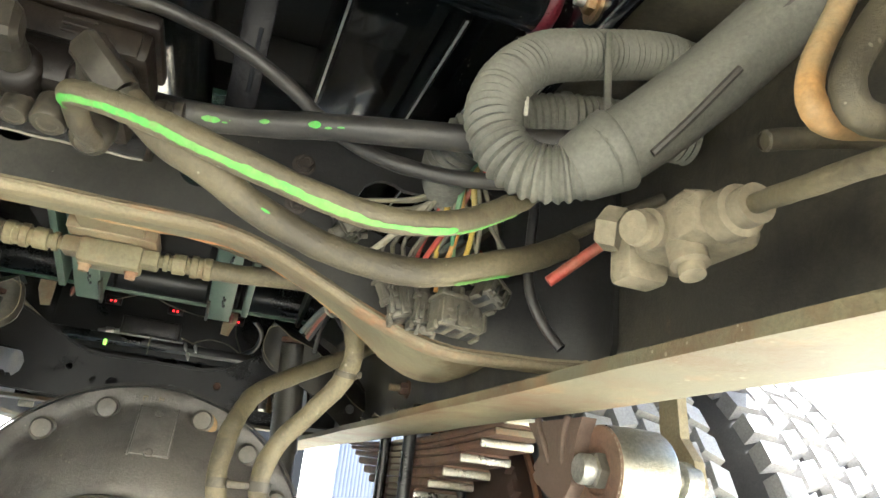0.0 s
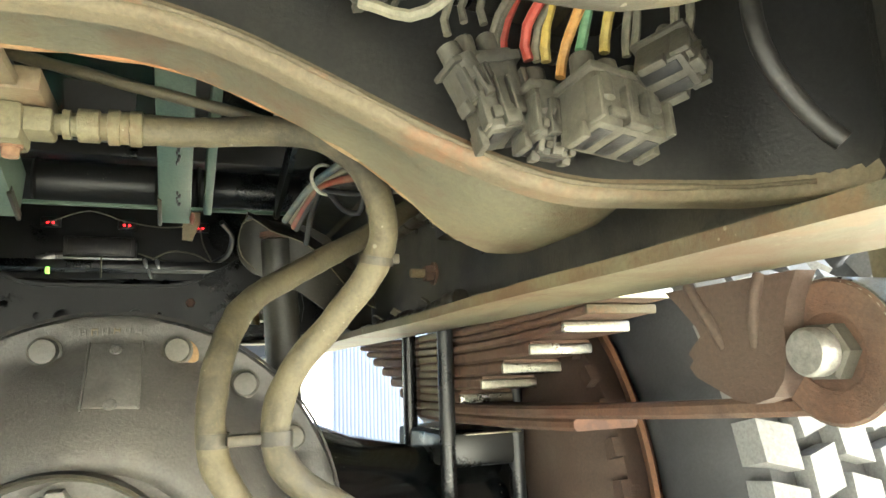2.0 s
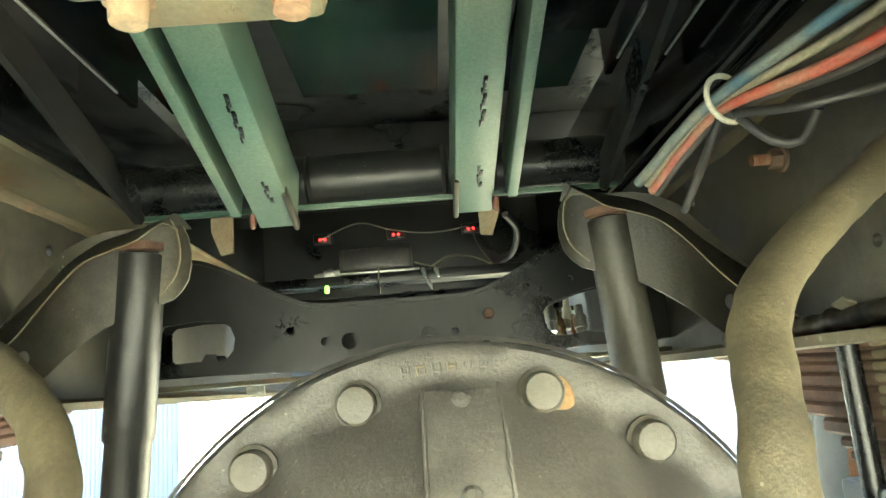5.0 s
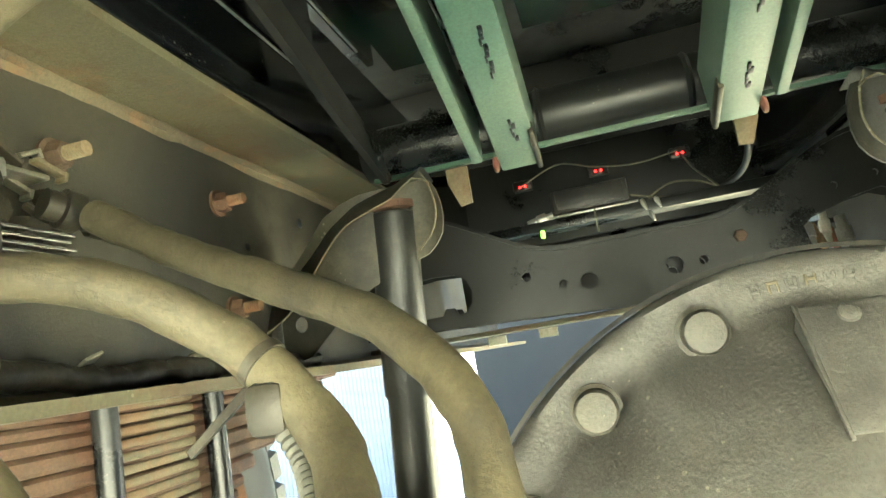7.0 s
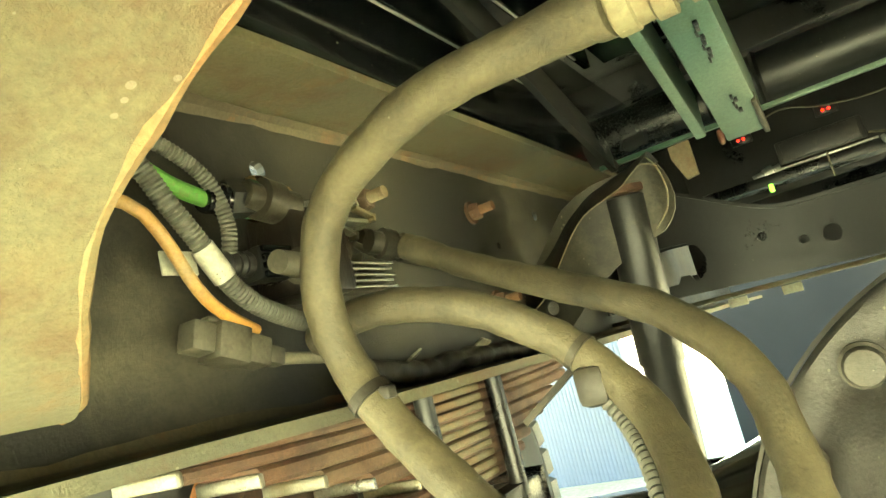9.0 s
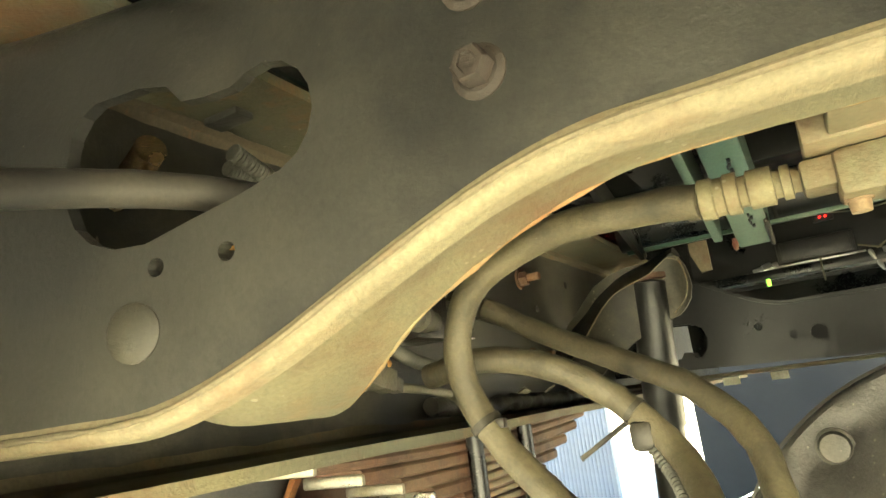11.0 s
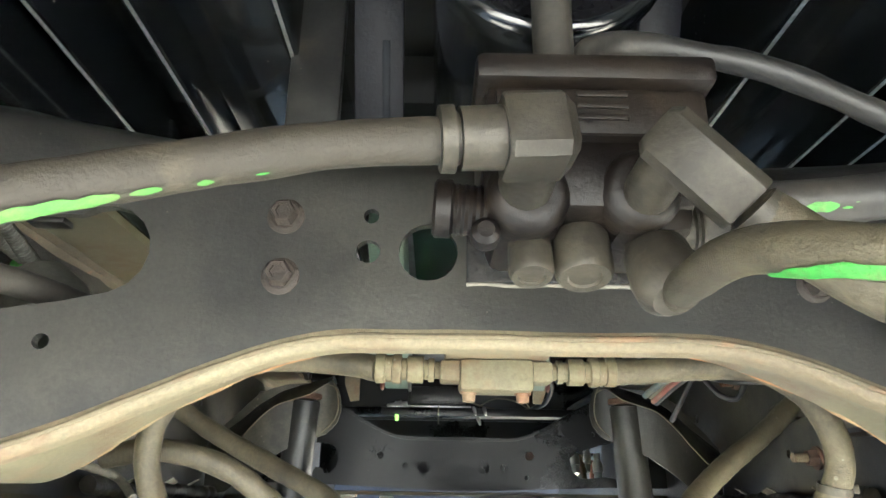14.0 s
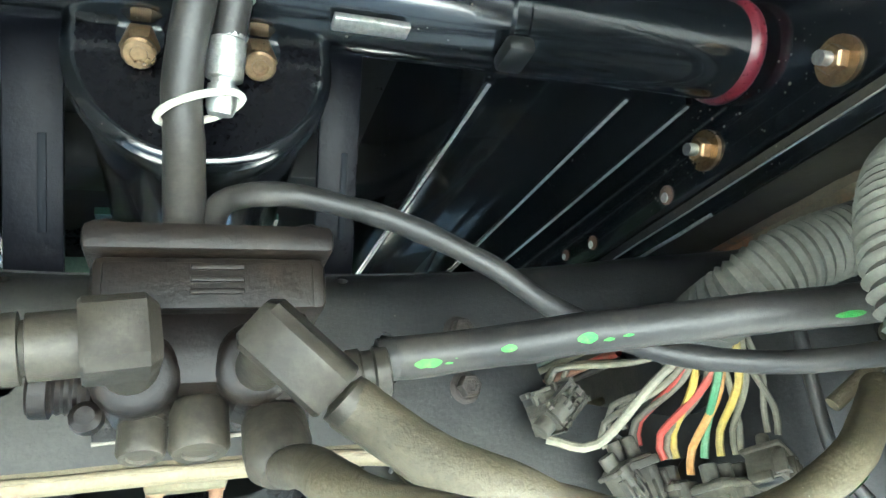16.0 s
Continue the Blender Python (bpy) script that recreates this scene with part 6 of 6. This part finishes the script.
# ---------------------------------------------------------------- multi-wire plugs hanging by the right rail
def plug(p, size, tilt, ways, label):
    """A dusty multi-way plug: shell, cavities, latch, collar."""
    c = thing("wire_plug", label, "plug connector", p, "hanging plugs")
    m = Matrix.Translation(p) @ Euler([radians(a) for a in tilt]).to_matrix().to_4x4()
    w, d, h = size
    bm = B()
    box(bm, (-w / 2, -d / 2, -h), (w / 2, d / 2, -h * 0.25), 0.0025, m)
    part("shell", bm, PLASTIC, c)
    for k in range(ways):
        bm = B()
        x = -w / 2 + w * (k + 0.5) / ways
        lathe(bm, m @ Vector((x, 0, -h * 0.3)), m.to_3x3() @ Vector((0, 0, 1)), [(0, w / ways * 0.44), (h * 0.28, w / ways * 0.42), (h * 0.30, w / ways * 0.30)], 12)
        part("seal", bm, PLASTIC, c)
    bm = B()
    box(bm, (-w * 0.17, -d / 2 - 0.004, -h * 0.98), (w * 0.17, -d / 2 + 0.001, -h * 0.86), 0.0008, m)
    box(bm, (-w * 0.17, -d / 2 - 0.004, -h * 0.98), (-w * 0.10, -d / 2 + 0.001, -h * 0.55), 0.0008, m)
    box(bm, (w * 0.10, -d / 2 - 0.004, -h * 0.98), (w * 0.17, -d / 2 + 0.001, -h * 0.55), 0.0008, m)
    part("latch", bm, PLASTIC, c)
    for k in range(ways):
        x = -w / 2 + w * (k + 0.5) / ways
        q = w / ways
        bm = lathe(B(), m @ Vector((x, -d * 0.30, -h * 0.28)), m.to_3x3() @ Vector((0, -0.06, -1)), [(0, q * 0.30), (h * 0.03, q * 0.44), (h * 0.40, q * 0.46), (h * 0.44, q * 0.36), (h * 0.46, q * 0.2)], 12)
        part("cavity_barrel", bm, PLASTIC, c)
        bm = B()
        box(bm, (x - q * 0.30, -d * 0.36, -h * 1.012), (x + q * 0.30, d * 0.36, -h * 0.985), 0.0006, m)
        part("cavity", bm, HOSE_DARK, c, "dark open socket")
    for sx in (-1, 1):
        bm = B()
        box(bm, (sx * w * 0.5 - 0.0012, -d * 0.62, -h * 0.96), (sx * w * 0.5 + 0.0012, -d * 0.28, -h * 0.50), 0.0006, m)
        box(bm, (sx * w * 0.5 - 0.0020, -d * 0.20, -h * 1.06), (sx * w * 0.5 + 0.0016, d * 0.30, -h * 0.88), 0.0006, m)
        part("side_rail", bm, PLASTIC, c)
    bm = B()
    box(bm, (-w * 0.36, -d / 2 - 0.0022, -h * 0.90), (w * 0.36, -d / 2 + 0.001, -h * 0.80), 0.0006, m)
    part("lip", bm, PLASTIC, c)
    bm = B()
    box(bm, (-w / 2 - 0.002, -d / 2 - 0.001, -h * 0.40), (w / 2 + 0.002, d / 2 + 0.001, -h * 0.30), 0.001, m)
    part("collar", bm, PLASTIC, c)
    return m


plug((0.287, 0.928, 0.724), (0.036, 0.024, 0.038), (-8, 4, 8), 3, "dusty grey three-way plug hanging on coloured wires")
plug((0.243, 0.960, 0.745), (0.021, 0.024, 0.050), (-6, -12, -6), 2, "dusty grey narrow plug hanging on its wires")
plug((0.264, 0.948, 0.726), (0.014, 0.022, 0.036), (-6, 2, 4), 1, "small dusty grey plug")
plug((0.254, 0.962, 0.736), (0.012, 0.020, 0.036), (-4, -4, 0), 1, "small dusty grey plug behind the others")
plug((0.314, 0.918, 0.734), (0.018, 0.022, 0.030), (-10, 32, 20), 2, "small dusty grey plug turned sideways")
plug((0.228, 0.955, 0.736), (0.012, 0.016, 0.030), (-10, -24, 10), 1, "thin dusty grey plug hanging askew")
plug((0.272, 0.940, 0.716), (0.013, 0.020, 0.030), (12, 8, -14), 1, "small dusty grey plug with its cap open")
plug((0.222, 0.998, 0.776), (0.020, 0.016, 0.024), (0, 30, 0), 2, "broken grey connector shell on its cable")
plug((0.186, 0.952, 0.752), (0.014, 0.014, 0.034), (0, -130, 0), 1, "grey connector pulled off its cable")
plug((0.214, 0.962, 0.770), (0.022, 0.016, 0.026), (0, 75, 0), 3, "grey flat connector beside the crossmember web")
ends = [((0.228, 0.953, 0.740), GREYW), ((0.272, 0.938, 0.720), ORANGEW), ((0.276, 0.928, 0.728), GREENW), ((0.287, 0.927, 0.728), YELLOW), ((0.298, 0.927, 0.728), GREYW), ((0.262, 0.946, 0.730), RED), ((0.266, 0.946, 0.730), GREYW), ((0.254, 0.960, 0.74), GREYW), ((0.251, 0.958, 0.74), GREYW),
        ((0.238, 0.958, 0.750), GREYW), ((0.247, 0.957, 0.750), GREYW), ((0.315, 0.916, 0.738), GREYW), ((0.320, 0.914, 0.736), GREYW), ((0.258, 0.962, 0.74), RED), ((0.222, 0.995, 0.782), GREYW), ((0.214, 0.960, 0.776), GREYW), ((0.206, 0.960, 0.774), GREYW), ((0.190, 0.952, 0.748), PALEW), ((0.270, 0.945, 0.730), YELLOW), ((0.30, 0.925, 0.73), GREYW)]
for k, (p, m) in enumerate(ends):
    x, y, z = p
    top = (0.262 + 0.0035 * (k % 6), 0.872 + 0.004 * (k // 6), 0.800)
    mid = (x * 0.45 + top[0] * 0.55 + 0.005 * math.sin(k * 2.3), y * 0.5 + top[1] * 0.5 - 0.006, z * 0.4 + top[2] * 0.6 - 0.006)
    low = (x + 0.002 * math.sin(k), y - 0.004, z + 0.014) if m is not PALEW else (0.215, 0.940, 0.742)
    solo("plug_wire", tube(B(), [p, low, mid, top, (top[0] + 0.02, top[1] - 0.02, 0.812)], 0.0026 if m is PALEW else 0.0023 if m is not GREYW else 0.0019, 8, 0.006), m, {ORANGEW: "orange", RED: "red", YELLOW: "yellow", GREENW: "green", GREYW: "dusty grey", PALEW: "pale grey"}[m] + " insulated wire fanning out to the plugs", "wire", "plug wires")

# conduits, sensor fitting and hoses near the right rail
cc = thing("corrugated_conduit", "grey corrugated conduit bent in a U", "conduit", (0.26, 0.75, 0.80), "corrugated conduits")
part("shell", tube(B(), [(0.3950, 0.7750, 0.8620), (0.3600, 0.7700, 0.8610), (0.3216, 0.7680, 0.8489), (0.2910, 0.7640, 0.8358), (0.2662, 0.7600, 0.8223), (0.2479, 0.7560, 0.8034), (0.2375, 0.7530, 0.7841), (0.2347, 0.7510, 0.7670), (0.2388, 0.7480, 0.7510), (0.2482, 0.7440, 0.7393), (0.2604, 0.7380, 0.7346), (0.2731, 0.7310, 0.7357), (0.2800, 0.7260, 0.7399)], 0.0150, 24, 0.0012, rib=0.0012, pitch=0.0046), CONDUIT, cc)
part("strap", box(B(), (0.3000, 0.7440, 0.7880), (0.3045, 0.7465, 0.8440), 0.0008), CONDUIT, cc, "thin plastic strap")
part("white_clip", box(B(), (0.2510, 0.7460, 0.7720), (0.2535, 0.7480, 0.7840), 0.0008), WHITE, cc, "small white clip in the bend")
cc = thing("corrugated_conduit", "grey corrugated conduit bending back behind the air hose", "conduit", (0.26, 0.83, 0.81), "corrugated conduits")
part("shell", tube(B(), [(0.405, 0.802, 0.826), (0.362, 0.805, 0.825), (0.322, 0.809, 0.822), (0.288, 0.816, 0.816), (0.260, 0.828, 0.807), (0.2460, 0.846, 0.797), (0.2480, 0.872, 0.793), (0.262, 0.904, 0.792), (0.286, 0.934, 0.792)], 0.0168, 26, 0.0012, rib=0.0010, pitch=0.0046), CONDUIT, cc)
part("strap", lathe(B(), (0.310, 0.8115, 0.8202), (0.97, -0.20, 0.15), [(-0.0022, 0.0180), (-0.0022, 0.0192), (0.0022, 0.0192), (0.0022, 0.0180)], 24, False), CONDUIT, cc, "thin plastic strap")
split = [(0.2841, 0.7220, 0.7426), (0.2969, 0.7160, 0.7532), (0.3138, 0.7060, 0.7689), (0.3370, 0.6900, 0.7945), (0.3622, 0.6680, 0.8257)] + [(0.3930, 0.62, 0.866), (0.3940, 0.45, 0.872), (0.394, 0.2, 0.872)]
sc = thing("split_conduit", "smooth grey split conduit along the rail", "conduit", (0.30, 0.70, 0.76))
part("shell", tube(B(), split, 0.0200, 22, 0.01), CONDUIT, sc)
part("seam", tube(B(), [Vector(p) + Vector((-0.0150, -0.0095, -0.0105)) for p in split[1:6]], 0.0014, 8), HOSE_DARK, sc, "dark lengthwise split")
part("torn_flap", tube(B(), [Vector(split[1]) + Vector((0.004, -0.0160, -0.0130)), Vector(split[2]) + Vector((0.000, -0.0165, -0.0120)), Vector(split[3]) + Vector((-0.005, -0.0170, -0.0110))], 0.0022, 8), HOSE_DARK, sc, "dark torn edge of the split")
solo("conduit_collar", lathe(B(), (0.2731, 0.731, 0.7357), (0.024, -0.015, 0.017), [(0, 0.0155), (0.003, 0.0180), (0.016, 0.0208), (0.022, 0.0222), (0.026, 0.0228), (0.028, 0.0218), (0.026, 0.0205)], 28, False), CONDUIT, "flared grey conduit collar", "conduit")
sf = thing("sensor_fitting", "dusty beige tee fitting on the rail", "fitting", (0.313, 0.70, 0.706))
bm = B()
box(bm, (0.302, 0.672, 0.690), (0.342, 0.734, 0.714), 0.007)
box(bm, (0.299, 0.716, 0.680), (0.324, 0.736, 0.706), 0.005)
part("block", bm, BEIGE, sf)
part("nut", hexagon(B(), (0.300, 0.722, 0.706), (-0.5, 0.6, 0.25), 0.012, 0.012), BEIGE, sf)
part("upper_nut", hexagon(B(), (0.325, 0.700, 0.712), (0.1, 0.1, 1), 0.013, 0.010), BEIGE, sf)
part("side_stub", lathe(B(), (0.302, 0.700, 0.700), (-1, -0.3, -0.25), [(0, 0.010), (0.006, 0.010), (0.0065, 0.0075), (0.012, 0.0075), (0.0125, 0.009), (0.016, 0.008)], 18), BEIGE, sf)
part("outlet", lathe(B(), (0.318, 0.672, 0.700), (-0.08, -1, -0.06), [(0, 0.012), (0.012, 0.012), (0.013, 0.009), (0.022, 0.009)], 20), BEIGE, sf)
part("stub", lathe(B(), (0.313, 0.692, 0.693), (0, -0.3, -1), [(0, 0.009), (0.012, 0.009), (0.013, 0.006), (0.018, 0.006)], 18), BEIGE, sf)
hose("air_line", [(0.315, 0.650, 0.698), (0.300, 0.60, 0.685), (0.30, 0.54, 0.682), (0.31, 0.44, 0.70), (0.32, 0.25, 0.70)], 0.0042, HOSE, "tan air line leaving the beige fitting")
hose("air_line", [(0.330, 0.657, 0.735), (0.343, 0.655, 0.739), (0.374, 0.655, 0.748), (0.408, 0.65, 0.752)], 0.0050, HOSE, "thin tan air line beside the conduit")
hose("air_line", [(0.330, 0.60, 0.800), (0.321, 0.60, 0.779), (0.310, 0.60, 0.756), (0.300, 0.60, 0.737), (0.294, 0.60, 0.722), (0.293, 0.60, 0.713), (0.298, 0.60, 0.707), (0.312, 0.60, 0.708), (0.345, 0.60, 0.717)], 0.0050, ORANGEW, "orange-marked air line bent back near the rail")
hose("air_line", [(0.335, 0.58, 0.783), (0.322, 0.58, 0.763), (0.304, 0.58, 0.738), (0.293, 0.58, 0.720), (0.287, 0.58, 0.708), (0.287, 0.58, 0.699), (0.294, 0.58, 0.695), (0.315, 0.58, 0.699), (0.345, 0.58, 0.705)], 0.0055, HOSE, "tan air line bent back near the rail")
solo("cut_cable", tube(B(), [(0.350, 0.803, 0.7435), (0.331, 0.815, 0.726), (0.312, 0.826, 0.708)], 0.0038, 14), RED, "short cut red cable end", "cable")
solo("cut_hose", tube(B(), [(0.408, 0.835, 0.795), (0.364, 0.862, 0.771), (0.328, 0.879, 0.747)], 0.0045, 12), HOSE, "short tan hose stub by the rail", "hose")
solo("drop_conduit", tube(B(), [(0.327, 0.885, 0.835), (0.327, 0.885, 0.79), (0.326, 0.886, 0.758), (0.327, 0.887, 0.726), (0.333, 0.885, 0.706), (0.343, 0.880, 0.688), (0.350, 0.875, 0.678)], 0.0040, 12), HOSE_DARK, "thin black cable conduit hanging down", "conduit")

# hose that enters the key-shaped hole of the crossmember, and a brass fitting behind it
hose("air_line", [(-0.262, 0.70, 0.728), (-0.272, 0.78, 0.738), (-0.279, 0.85, 0.752), (-0.285, 0.90, 0.764), (-0.284, 0.945, 0.774), (-0.274, 0.985, 0.778), (-0.255, 1.02, 0.774), (-0.22, 1.06, 0.76)], 0.0078, HOSE_DARK, "grey air line passing into the key-shaped hole")
bf = thing("brass_fitting", "bright brass threaded fitting behind the crossmember", "fitting", (-0.372, 1.03, 0.826))
part("nut", hexagon(B(), (-0.374, 1.025, 0.8270), (0.92, -0.35, 0.12), 0.0105, 0.010), BRASS, bf)
part("thread", lathe(B(), (-0.365, 1.0215, 0.8282), (0.92, -0.35, 0.12), [(k * 0.0018, 0.0088 - 0.0011 * (k % 2)) for k in range(11)], 18), BRASS, bf)
part("stem", cyl(B(), (-0.374, 1.025, 0.8270), (-0.4145, 1.040, 0.822), 0.0065, 14), BRASS, bf)
solo("shaped_bracket", lathe(B(), (-0.335, 1.10, 0.800), (0.75, -0.35, -0.55), [(0, 0.030), (0.020, 0.030), (0.034, 0.026), (0.050, 0.016), (0.085, 0.0145), (0.10, 0.0145)], 28), CONDUIT, "grey tapered tube behind the key-shaped hole", "pipe")
bm = B()
box(bm, (-0.290, 1.000, 0.820), (-0.268, 1.012, 0.824), 0.001)
solo("inner_bracket", bm, FRAME, "dark angle bracket behind the crossmember", "bracket")

# tie with its loose tail, clip and ribbed lead on the left hoses
t = thing("cable_tie", "tan dusty cable tie with a long loose tail", "cable tie", (-0.190, 1.308, 0.653), "hose ties")
part("band", lathe(B(), (-0.1902, 1.3081, 0.6531), (0.71, -0.05, -0.70), [(-0.0022, 0.0102), (-0.0022, 0.0113), (0.0022, 0.0113), (0.0022, 0.0102)], 20, False), FITTING, t)
bm = B()
box(bm, (-0.002, -0.0008, 0.0), (0.002, 0.0008, 0.062), 0.0004, Matrix.Translation((-0.198, 1.312, 0.645)) @ Matrix.Rotation(radians(-118), 4, "Y") @ Matrix.Rotation(radians(-25), 4, "X"))
part("tail", bm, FITTING, t)
solo("ribbed_lead", tube(B(), [(-0.184, 1.302, 0.632), (-0.172, 1.296, 0.614), (-0.160, 1.276, 0.598), (-0.150, 1.250, 0.574), (-0.142, 1.232, 0.545)], 0.0042, 12, rib=0.0006, pitch=0.004), CONDUIT, "thin grey ribbed lead tied under the hose", "conduit")
bm = B()
box(bm, (-0.194, 1.294, 0.624), (-0.176, 1.310, 0.646), 0.005)
solo("lead_clip", bm, FITTING, "small tan clip on the ribbed lead", "clip")
